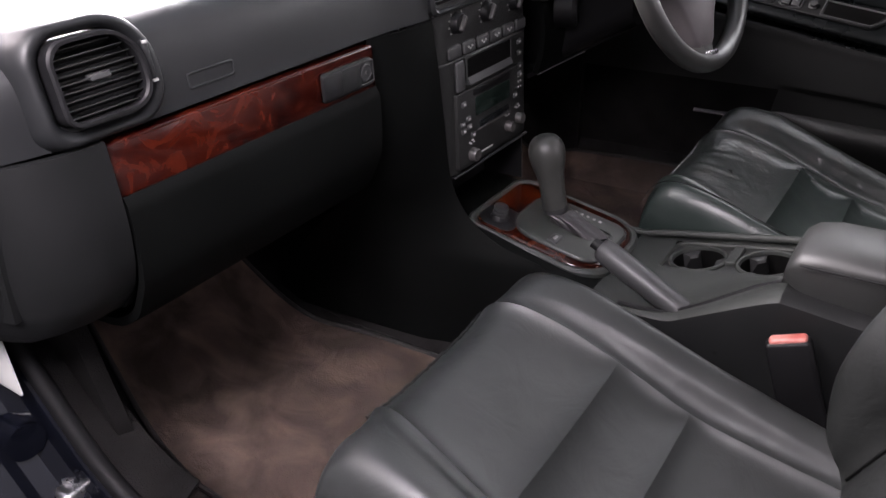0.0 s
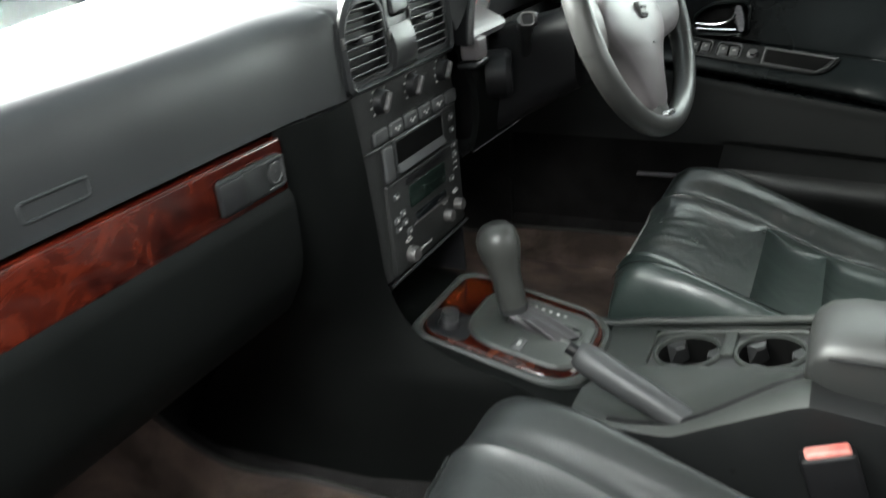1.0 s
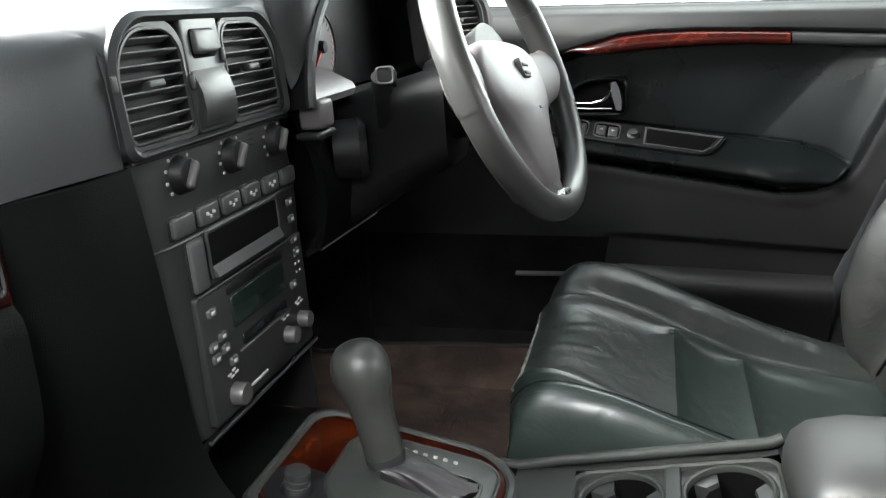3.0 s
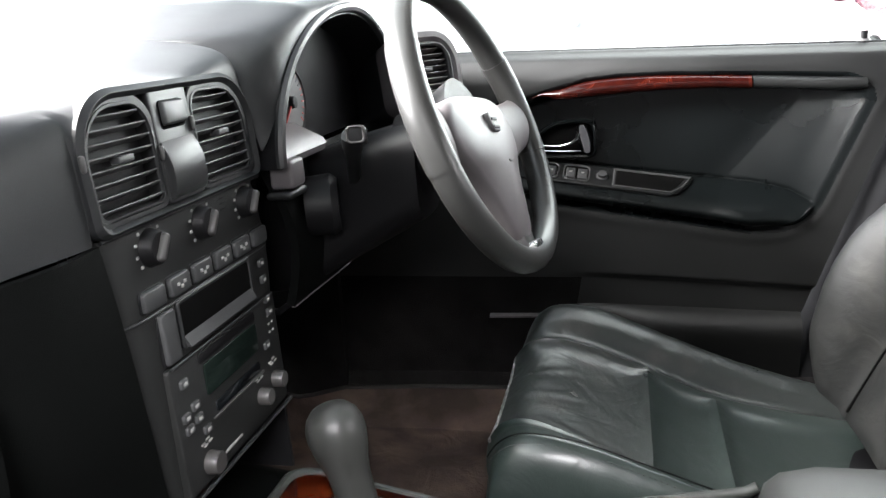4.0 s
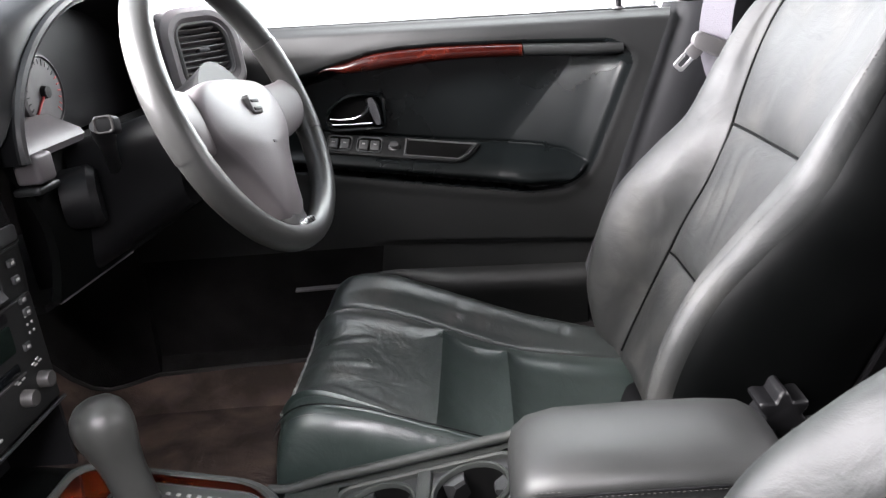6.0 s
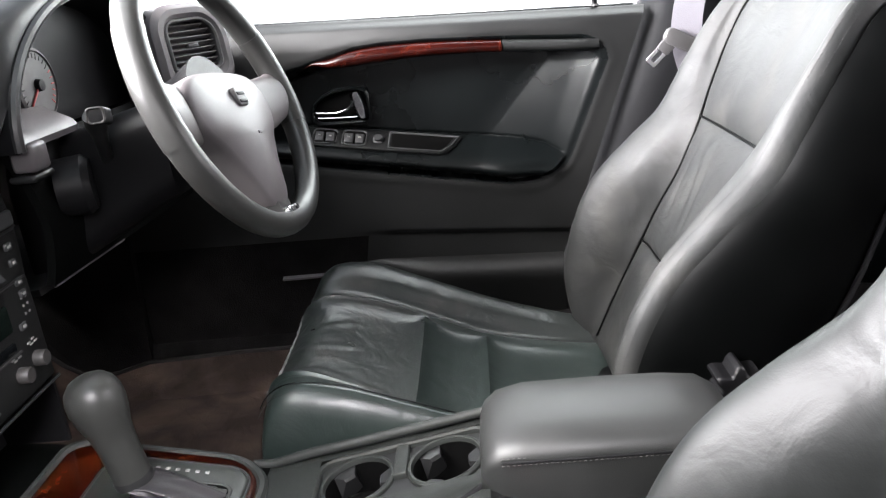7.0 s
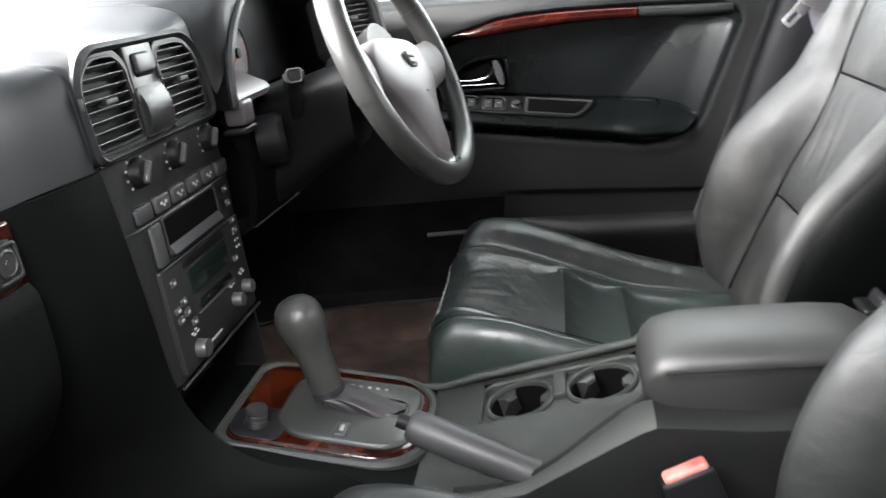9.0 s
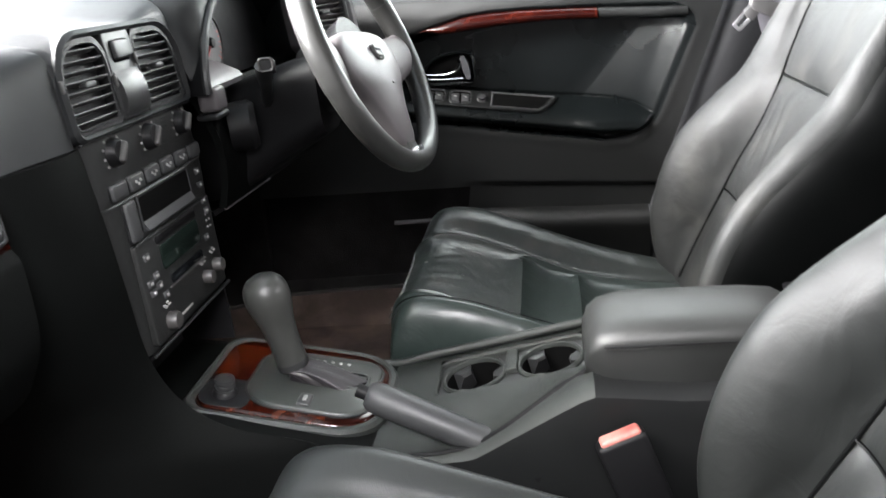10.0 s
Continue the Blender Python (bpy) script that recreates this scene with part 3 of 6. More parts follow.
PV = facing(-0.645, 0.843, 0.791, 6)
vent(PV @ pose(0.0, 0.002, 0.0), 0.092, 0.076, [0.040, 0.020, 0.014, 0.024], dash, 9, "passenger_vent", rim=DARK, rim_width=0.005, slat=FACEPLASTIC)
part("vent_surround", loft([[PV @ Vector((0.003 + x * k, y * q, z)) for x, y in rounded(0.118, 0.098, [0.052, 0.030, 0.022, 0.034], 10)] for k, q, z in ((1.24, 1.20, -0.050), (1.19, 1.16, -0.022), (1.14, 1.12, -0.010), (1.08, 1.075, -0.0035), (1.03, 1.03, -0.0005), (0.98, 0.98, 0.0), (0.93, 0.93, -0.0010), (0.88, 0.88, -0.0035), (0.84, 0.84, -0.0080))], caps=False), PAD, dash, "moulded vinyl surround of the vent", angle=80)
wheel_ = part("vent_wheel", turned(block((-0.0035, -0.020, -0.006), (0.0035, 0.020, 0.0035), 0.003), PV @ pose(0.0540, 0.002, 0.0)), PAD, dash, "small vent thumbwheel")
for dy in (-0.017, 0.019):
    part("mark", slab(rounded(0.006, 0.003, 0.001, 2), 0.0042, PV @ pose(0.0540, dy, 0.0), 0.0004, 0.002), WHITEINK, wheel_)
DV = facing(0.562, 0.752, 0.812, 6, -31)
vent(DV @ pose(0, 0, -0.004), 0.100, 0.084, [0.034, 0.018, 0.010, 0.014], dash, 8, "driver_vent", rim=GREYTRIM, rim_width=0.006, slat=AIRBAG)
part("vent_pod", frame_ring(rounded(0.144, 0.128, [0.058, 0.040, 0.022, 0.026], 10), 0.024, 0.010, DV, -0.030, 0.008), AIRBAG, dash, "grey surround of the driver's vent")
part("pod_body", loft([[DV @ Vector((x * k, y * k - 0.03 * q, -0.022 - 0.16 * q)) for x, y in rounded(0.142, 0.126, [0.057, 0.039, 0.021, 0.025], 8)] for k, q in ((1.0, 0.0), (0.99, 0.3), (0.95, 0.7), (0.9, 1.0))]), PAD, dash, "vinyl housing behind the driver's vent")

# centre vents
CV = facing(-0.018, 0.832, 0.793, 3)
part("centre_surround", frame_ring(rounded(0.268, 0.108, [0.05, 0.05, 0.012, 0.012], 14), 0.0085, 0.0050, CV, -0.02, 0.0040), PAD, dash, "soft rolled edge round the centre vents")
part("centre_backing", slab(rounded(0.256, 0.098, [0.045, 0.045, 0.01, 0.01], 10), -0.013, CV, 0.001, -0.03), DARK, dash)
VENTS = ((-0.0815, 0.0990, [0.030, 0.046, 0.012, 0.012]), (0.0735, 0.1060, [0.046, 0.022, 0.012, 0.014]))
for vx, vw, vr in VENTS:
    part("vent_panel", frame_ring(rounded(vw, 0.0960, vr, 10), 0.0065, 0.0005, CV @ pose(vx, 0.0, 0), -0.014, 0.0012), SMOOTH, dash, "smooth charcoal panel round the vent")
    vent(CV @ pose(vx, 0.0, -0.0015), vw - 0.010, 0.086, [max(q - 0.004, 0.006) for q in vr], dash, 8, "centre_vent", rim_width=0.0035, rim_depth=0.0028, proud=0.0018)
bridge = part("vent_bridge", slab(rounded(0.058, 0.094, 0.004), 0.0012, CV @ pose(-0.006, 0, 0), 0.001, -0.012), SMOOTH, dash, "charcoal panel between the vents")
roller = [(-0.0240, 0.0005), (-0.0225, 0.0050), (-0.016, 0.0078), (-0.006, 0.0095), (0.006, 0.0090), (0.015, 0.0065), (0.022, 0.0030), (0.026, 0.0005)]
part("roller_cover", loft([[CV @ Vector((-0.006 + x, -0.020 + y, z * k)) for y, z in roller] for x, k in ((-0.0265, 0.5), (-0.0258, 0.96), (-0.024, 1.0), (0.024, 1.0), (0.0258, 0.96), (0.0265, 0.5))]), SMOOTH, bridge, "rounded cover between the vents", angle=60)
part("hazard_gap", slab(rounded(0.037, 0.024, 0.004), 0.0018, CV @ pose(-0.006, 0.026, 0), 0.0003, 0.0), HOLE, bridge)
part("hazard_switch", slab(rounded(0.034, 0.020, 0.003), 0.0060, CV @ pose(-0.006, 0.027, 0, -5), 0.002, 0.0), BUTTON, bridge, "dark hazard light switch")
for x, y in ((-0.034, -0.004), (0.0215, 0.014), (0.0215, -0.012), (-0.1315, 0.004)):
    part("thumbwheel", turned(block((-0.0026, -0.0065, 0), (0.0026, 0.0065, 0.0046), 0.0022), CV @ pose(x, y, 0)), KNOBPLASTIC, bridge, "small vent thumbwheel")

# driver's binnacle
def hood_inner(u, v):
    a = math.pi * u
    w, h = (0.267 if a < math.pi / 2 else 0.192) - 0.012 * v, 0.163 - 0.012 * v
    return (0.385 - w * math.cos(a), 0.807 + 0.078 * v, 0.742 + h * math.sin(a))


part("binnacle_hood", grid(hood_inner, span(0, 1, 36), span(0, 1, 6), 0.006), DARK, dash, "dark hood over the instruments")
part("hood_lip", tube([(hood_inner(u, 0)[0], 0.804, hood_inner(u, 0)[2] + 0.002) for u in span(0, 1, 36)], 0.006, 8), SMOOTH, dash)
cluster = part("gauge_housing", slab([((0.19 if k < 12 else 0.258) * math.cos(math.pi * k / 24), 0.165 * math.sin(math.pi * k / 24)) for k in range(25)], 0.004, facing(0.385, 0.868, 0.742, 0), 0.001), DARK, dash, "dark hooded instrument housing")
part("gauge_panel", slab(rounded(0.150, 0.100, [0.05, 0.045, 0.006, 0.006], 8), 0.003, facing(0.222, 0.866, 0.796), 0.001), GAUGE, cluster, "pale grey gauge panel")
for x, z, r, mt in ((0.283, 0.798, 0.046, GAUGE),):
    m = facing(x, 0.862, z)
    dial = part("dial", lathe([(0.0, 0), (r, 0), (r, 0.004), (r - 0.004, 0.006), (r - 0.005, 0.004), (0.0, 0.004)], m, 40), mt, cluster)
    if mt is GAUGE:
        part("needle", slab([(-0.0015, 0), (0.0015, 0), (0.001, r * 0.8), (-0.001, r * 0.8)], 0.007, m @ pose(0, 0, 0, 0, 0, 130), 0.0005, 0.005), REDINK, dial, "thin red needle")
    for i in range(22):
        a = radians(-130 + 260 * i / 21)
        part("tick", slab(rounded(0.0014, 0.0060 if i % 3 else 0.0085, 0.0004, 2), 0.0046, m @ pose(0.036 * math.sin(a), 0.036 * math.cos(a), 0, 0, 0, -math.degrees(a)), 0.0002, 0.003), REDINK if i > 15 else DARK, dial)
    part("hub", lathe([(0.0, 0.004), (0.008, 0.004), (0.007, 0.010), (0.0, 0.011)], m), DARK, dial)
part("cluster_ledge", loft([[(x, 0.812, 0.742), (x, 0.808, 0.750), (x, 0.812, 0.757), (x, 0.846, 0.775), (x, 0.88, 0.778), (x, 0.88, 0.742)] for x in span(0.128, 0.258, 8)]), AIRBAG, dash, "pale grey ledge under the instruments")
part("switch_pod", block((0.128, 0.798, 0.719), (0.162, 0.826, 0.750), 0.005), AIRBAG, dash, "grey switch pod beside the column")
part("pod_skirt", block((0.126, 0.801, 0.708), (0.170, 0.832, 0.717), 0.004), SMOOTH, dash)


def knee(u, v):
    top = np.array((0.135 + 0.60 * u, 0.842, 0.742))
    low = np.array((0.147 + 0.55 * u, 0.836 + 0.02 * u, 0.584 - 0.03 * u))
    b = 0.02 * math.sin(math.pi * v)
    p = top + (low - top) * v
    return (p[0], p[1] - b, p[2])


# shade below the instruments is put into this panel's colour
part("knee_panel", grid(knee, span(0, 1, 20), span(0, 1, 12), 0.01), SHADEPLASTIC, dash, "panel under the steering column, darkened for shade")
part("knee_strip", tube([tuple(np.array(knee(u, 1.0)) + (0, -0.007, -0.003)) for u in span(0.01, 0.38, 10)], 0.0030, 8), AIRBAG, dash, "thin bright strip along the panel edge")
part("under_cover", grid(lambda u, v: (0.147 + 0.55 * u, 0.846 + 0.02 * u + 0.4 * v, 0.579 - 0.03 * u - 0.03 * v), span(0, 1, 10), span(0, 1, 4), 0.008), DARK, dash)

# ---- pedals ----
for px, w in ((0.30, 0.075), (0.46, 0.05)):
    pd = thing("pedal", (px, 1.2, 0.35), "black rubber foot pedal on a metal arm", "pedal", "pedals")
    part("pad", turned(block((-w / 2, -0.03, -0.008), (w / 2, 0.03, 0.008), 0.006), pose(px, 1.16, 0.34, 55)), RUBBER, pd)
    part("arm", tube([(px, 1.18, 0.35), (px, 1.26, 0.46), (px, 1.25, 0.60)], 0.008, 8), DARK, pd)

# ---- centre stack ----
stack = thing("centre_stack", (0, 0.86, 0.45), "charcoal centre stack with climate knobs, storage slot and radio", "control panel")


def stack_face(u, v):
    """u across, v down from the vents to the radio's foot."""
    z = 0.738 - 0.252 * v
    left, right = -0.150 + 0.030 * v ** 1.2, 0.114 + 0.018 * math.sin(math.pi * min(v * 1.4, 1)) - 0.004 * v
    e = abs(2 * u - 1) ** 14
    return (left + (right - left) * u, 0.832 + 0.004 * v + 0.012 * e, z)


part("face_plate", grid(stack_face, span(0, 1, 30), span(0, 1, 20)), FACEPLASTIC, stack, "dark grained face plate")
part("seam_line", tube([stack_face(u, 0.29)[:1] + (stack_face(u, 0.29)[1] - 0.0005,) + stack_face(u, 0.29)[2:] for u in span(0.02, 0.98, 20)], 0.0016, 6), SMOOTH, stack)
part("top_line", tube([(x, 0.8305, 0.7385) for x in span(-0.148, 0.112, 8)], 0.0018, 6), DARK, stack)


def on_stack(x, z, out=0.0):
    return facing(x, 0.833 - out, z)


def dial_knob(x, z):
    m = on_stack(x, z)
    k = part("climate_knob", lathe([(0.0, 0), (0.0165, 0), (0.0160, 0.002), (0.0150, 0.0035), (0.0140, 0.0092), (0.0125, 0.0108), (0.0, 0.0112)], m, 32), DARK, stack, "black rotary climate knob")
    part("grip", turned(block((-0.0040, -0.0122, 0.006), (0.0040, 0.0122, 0.0160), 0.0030), m @ pose(0, 0, 0, 0, 0, -35)), KNOBPLASTIC, k, "grey grip bar")
    for a in range(-130, 131, 29):
        p = m @ pose(0.0195 * math.sin(radians(a)), 0.0195 * math.cos(radians(a)), 0)
        part("mark", slab(rounded(0.0034, 0.0028, 0.0008, 2), 0.0014, p, 0.0003, -0.001), REDINK if (x > 0.05 and a == -14) else WHITEINK, k)
    return k


for x in (-0.087, -0.006, 0.078):
    dial_knob(x, 0.7185)
for i in range(6):
    x = -0.098 + i * 0.0385
    part("button_gap", slab(rounded(0.034, 0.020, 0.004, 3), 0.0012, on_stack(x, 0.6785), 0.0004, -0.002), DARK, stack)
    b = part("button", slab(rounded(0.031, 0.017, 0.003, 3), 0.005, on_stack(x, 0.6785), 0.0015, -0.002), BUTTON, stack)
    if 0 < i < 5:
        for dx, dz in ((-0.005, 0.001), (0.0, -0.002), (0.005, 0.001)):
            part("mark", slab(rounded(0.0036, 0.003, 0.0006, 2), 0.0062, on_stack(x + dx, 0.6785 + dz), 0.0003, 0.004), WHITEINK, b)
for dz in (0.0, 0.005, 0.010):
    part("sensor_slit", slab(rounded(0.012, 0.002, 0.0008, 2), 0.001, on_stack(0.036, 0.722 + dz), 0.0003, -0.001), DARK, stack)

# storage slot
slot = part("storage_slot", frame_ring(rounded(0.136, 0.044, 0.004), 0.004, 0.003, on_stack(-0.001, 0.643), -0.03, 0.001), SMOOTH, stack, "storage slot with a black shade panel and grey lower shelf")
# flush black panel stands for the shade inside the slot
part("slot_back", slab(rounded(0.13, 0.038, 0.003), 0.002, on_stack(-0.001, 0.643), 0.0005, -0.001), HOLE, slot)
part("slot_shelf", loft([[(x, 0.8255, 0.6225), (x, 0.832, 0.634), (x, 0.834, 0.6225)] for x in (-0.065, 0.063)]), BUTTON, slot, "grey sloping shelf edge")
part("button_gap", slab(rounded(0.025, 0.049, 0.005, 3), 0.0012, on_stack(-0.086, 0.640), 0.0004, -0.002), DARK, stack)
part("tall_button", slab(rounded(0.022, 0.046, 0.004, 3), 0.005, on_stack(-0.086, 0.640), 0.002, -0.002), BUTTON, stack)

# radio
radio = part("radio", slab(rounded(0.205, 0.122, 0.004), 0.004, on_stack(0.002, 0.5535), 0.0015, -0.004), FACEPLASTIC, stack, "dark car radio with display and three knobs")
part("display", slab(rounded(0.104, 0.030, 0.003), 0.0015, on_stack(0.002, 0.583, 0.0038), 0.0005), LCD, radio, "dark green radio display")
part("tape_slot", slab(rounded(0.110, 0.010, 0.003), 0.0015, on_stack(0.0, 0.606, 0.0038), 0.0005), DARK, radio)
part("disc_slot", slab(rounded(0.090, 0.011, 0.003), 0.0015, on_stack(0.006, 0.552, 0.0038), 0.0005), LENS, radio)
part("slot_edge", slab(rounded(0.104, 0.0022, 0.001), 0.002, on_stack(0.006, 0.5435, 0.0038), 0.0004), KNOBPLASTIC, radio)
part("top_edge", tube([(x, 0.8285, 0.6145) for x in (-0.095, 0.10)], 0.0015, 6), SMOOTH, radio)
for bx, bz in [(-0.083, 0.596), (-0.088, 0.566), (-0.072, 0.570), (-0.086, 0.554), (-0.070, 0.557), (-0.060, 0.541), (0.072, 0.566), (0.086, 0.612), (0.086, 0.634), (0.088, 0.598), (0.086, 0.652)]:
    b = part("button", slab(rounded(0.012, 0.008, 0.002, 3), 0.003, on_stack(bx, bz, 0.0038), 0.001), BUTTON, radio)
    part("mark", slab(rounded(0.0055, 0.0032, 0.0008, 2), 0.0036, on_stack(bx, bz, 0.0038), 0.0003, 0.002), WHITEINK, b)
for i in range(3):
    for j in range(2):
        part("mark", slab(rounded(0.003, 0.003, 0.001, 2), 0.001, on_stack(0.084 + 0.008 * j, 0.576 + 0.009 * i, 0.0038), 0.0003), WHITEINK, radio)
for kx, kz, r in ((-0.064, 0.5095, 0.0110), (0.046, 0.520, 0.0092), (0.080, 0.524, 0.0092)):
    k = part("radio_knob", lathe([(0.0, 0), (r, 0), (r * 0.97, 0.010), (r * 0.85, 0.012), (0.0, 0.0122)], on_stack(kx, kz, 0.0038), 28), KNOBPLASTIC, radio, "grey rotary radio knob")
    for dx, dz in ((-0.006, 0.021), (0.002, 0.023), (-0.002, 0.018), (0.006, 0.019)):
        part("mark", slab(rounded(0.006, 0.0022, 0.0006, 2), 0.001, on_stack(kx + dx, kz + dz, 0.0038), 0.0003), WHITEINK, radio)
part("mark", slab(rounded(0.034, 0.003, 0.001, 2), 0.001, on_stack(-0.020, 0.5035, 0.0038), 0.0003), WHITEINK, radio)
part("foot_line", tube([(x, 0.8275, 0.4885) for x in (-0.117, 0.108)], 0.0022, 6), SMOOTH, stack)

# side panels that sweep from the stack into the footwells
L_IN = [(-0.149, 0.831, 0.7365), (-0.141, 0.830, 0.665), (-0.131, 0.832, 0.58), (-0.119, 0.834, 0.488), (-0.110, 0.812, 0.425), (-0.107, 0.76, 0.385), (-0.106, 0.66, 0.355), (-0.108, 0.60, 0.28), (-0.112, 0.58, 0.17)]
L_OUT = [(-0.270, 0.848, 0.7365), (-0.270, 0.850, 0.68), (-0.270, 0.862, 0.60), (-0.262, 0.90, 0.52), (-0.235, 0.98, 0.45), (-0.21, 1.06, 0.38), (-0.19, 1.12, 0.32), (-0.18, 1.18, 0.25), (-0.175, 1.22, 0.19)]


def side_panel(mirror):
    def f(u, v):
        a, b = spline(L_IN, v * 8), spline(L_OUT, v * 8)
        p = a + (b - a) * u
        p[1] += -0.012 * math.sin(math.pi * u) * (1 - v)
        return (-0.018 - p[0] * 0.93, p[1], p[2]) if mirror else tuple(p)
    return f


# left panel takes the shaded copy of the plastic
part("side_panel", grid(side_panel(False), span(0, 1, 14), span(0, 1, 48), 0.006), SHADEPLASTIC, stack, "dark plain side panel")
part("side_panel", grid(side_panel(True), span(0, 1, 14), span(0.64, 1, 30), 0.006), DARK, stack, "dark plain side panel")
part("pocket_back", grid(lambda u, v: (-0.112 + 0.224 * u, 0.93 - 0.01 * v, 0.485 - 0.1 * v), span(0, 1, 4), span(0, 1, 4), 0.006), DARK, stack, "dark open pocket under the radio")
part("pocket_roof", grid(lambda u, v: (-0.118 + 0.228 * u, 0.836 + 0.1 * v, 0.486), span(0, 1, 4), span(0, 1, 3), 0.005), DARK, stack)
for x in (-0.113, 0.113):
    part("pocket_side", grid(lambda u, v, x=x: (x, 0.838 + 0.10 * u, 0.40 + 0.086 * v), span(0, 1, 4), span(0, 1, 4), 0.005), DARK, stack)

# ---- centre console ----
console = thing("centre_console", (0.02, 0.45, 0.17), "dark plastic centre console between the seats", "console")
DECK = [(0.0, 0.40, 0.40), (0.25, 0.405, 0.405), (0.32, 0.412, 0.402), (0.345, 0.414, 0.386), (0.393, 0.388, 0.377), (0.485, 0.336, 0.360), (0.53, 0.333, 0.352), (0.60, 0.338, 0.342), (0.64, 0.352, 0.347), (0.72, 0.372, 0.366), (0.80, 0.392, 0.385), (0.94, 0.41, 0.405)]
CUPBOX = (0.006, 0.098, 0.340, 0.540)


def console_rows(y):
    zl, zd = lerp_table(DECK, y)
    w = 0.004 * smooth01(0.6, 0.8, y)
    return [(-0.110, 0.165), (-0.107 - w, zl - 0.03), (-0.103, zl - 0.008), (-0.092, zl), (-0.060, zl), (-0.030, zl * 0.45 + zd * 0.55), (-0.006, zd), (0.006, zd), (0.052, zd), (0.098, zd), (0.112, zd), (0.120, zd - 0.012), (0.121, 0.165)]


def console_mesh(first, last, near=0.0, far=0.93):
    bm = bmesh.new()
    ys = sorted(set([round(v, 4) for v in span(0.0, 0.93, 60)] + [0.340, 0.540]))
    rows = [[bm.verts.new((x, y, z)) for x, z in console_rows(y)] for y in ys]
    for j, (a, b) in enumerate(zip(rows, rows[1:])):
        ym = (ys[j] + ys[j + 1]) / 2
        for i in range(len(a) - 1):
            if not first <= i < last or not near < ym < far or i in (7, 8) and CUPBOX[2] < ym < CUPBOX[3]:
                continue
            bm.faces.new((a[i], a[i + 1], b[i + 1], b[i]))
    bmesh.ops.delete(bm, geom=[v for v in bm.verts if not v.link_faces], context="VERTS")
    return bm


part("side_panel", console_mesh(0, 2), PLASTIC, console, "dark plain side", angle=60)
# one console in lit and shaded plastics: grey deck, darkened front and rear
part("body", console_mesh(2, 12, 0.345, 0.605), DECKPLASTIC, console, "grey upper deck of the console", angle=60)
part("front_body", console_mesh(2, 12, 0.605), SHADEPLASTIC, console, "front of the console, darkened for the shade under the stack", angle=60)
part("rear_body", console_mesh(2, 12, 0.0, 0.345), PLASTIC, console, "rear of the console, darkened for shade by the armrest", angle=60)

part("deck_seam", tube([(np.interp(y, (0.335, 0.44, 0.56), (-0.044, -0.082, -0.098)), y, lerp_table(DECK, y)[0] + 0.0004 - 0.003 * (y < 0.37)) for y in span(0.335, 0.56, 16)], 0.0030, 6), DARK, console, "dark joint between the deck panels")

part("side_ridge", tube([(0.1110, y, lerp_table(DECK, y)[1] + 0.0075 * smooth01(0.63, 0.54, y)) for y in span(0.335, 0.625, 26)], 0.0062, 10), DECKPLASTIC, console, "rounded ridge along the driver's side")

# cup holders
cup_slope = math.degrees(math.atan2(0.034, 0.185))
CUPM = pose(0.052, 0.440, 0.358, -cup_slope)


def holed_plate(w, h, holes, m, thick, r=0.014):
    bm = bmesh.new()
    loops = [rounded(w, h, r)] + [[(cx + r * math.cos(2 * math.pi * k / 36), cy + r * math.sin(2 * math.pi * k / 36)) for k in range(36)] for cx, cy, r in holes]
    edges = []
    for lp in loops:
        vs = [bm.verts.new((x, y, 0)) for x, y in lp]
        edges += [bm.edges.new((vs[i], vs[(i + 1) % len(vs)])) for i in range(len(vs))]
    bmesh.ops.triangle_fill(bm, edges=edges, use_beauty=True)
    bmesh.ops.recalc_face_normals(bm, faces=bm.faces)
    bmesh.ops.solidify(bm, geom=bm.faces[:], thickness=thick)
    return turned(bm, m)


cups = thing("cup_holder", (0.052, 0.44, 0.30), "dark double cup holder set into the console", "cup holder")
part("bezel", holed_plate(0.092, 0.204, ((0.0, 0.0515, 0.0395), (0.0, -0.0515, 0.0395)), CUPM @ pose(0, 0, 0.002), 0.005), SMOOTH, cups, smooth=False)
part("tray_base", holed_plate(0.0915, 0.1995, ((0.0, 0.0515, 0.0410), (0.0, -0.0515, 0.0410)), CUPM @ pose(0, 0, -0.004), 0.003, 0.002), DECKPLASTIC, cups, smooth=False)
part("bezel_rim", frame_ring(rounded(0.098, 0.208, 0.017), 0.005, 0.0095, CUPM, -0.006, 0.0024), DECKPLASTIC, cups, "raised rim round the holders")
for cy in (0.0515, -0.0515):
    m = CUPM @ pose(0, cy, 0) @ Matrix.Diagonal((1.07, 1.07, 1.0, 1.0))
    # cup wells are coloured near black for the shade in them
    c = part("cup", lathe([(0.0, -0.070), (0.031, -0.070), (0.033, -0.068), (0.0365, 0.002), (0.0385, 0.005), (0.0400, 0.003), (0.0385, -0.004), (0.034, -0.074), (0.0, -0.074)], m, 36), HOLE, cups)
    part("cup_lip", lathe([(0.0362, 0.003), (0.0372, 0.0065), (0.0395, 0.0072), (0.0420, 0.0050), (0.0425, 0.001), (0.0362, 0.001), (0.0362, 0.003)], m, 36, False), DECKPLASTIC, c, "raised lip of the cup")
    for a in (35, 155, 275):
        part("fin", turned(loft([[(0.0370, y, 0.0005), (0.0240, y * 0.45, -0.001), (0.0220, y * 0.40, -0.005), (0.0350, y, -0.034)] for y in (-0.015, -0.010, 0.0, 0.010, 0.015)]), m @ pose(0, 0, 0, 0, 0, a)), SMOOTH, c, "sprung grey fin")
part("divider", turned(block((-0.012, -0.008, 0.0), (0.044, 0.008, 0.009), 0.002), CUPM), DECKPLASTIC, cups)

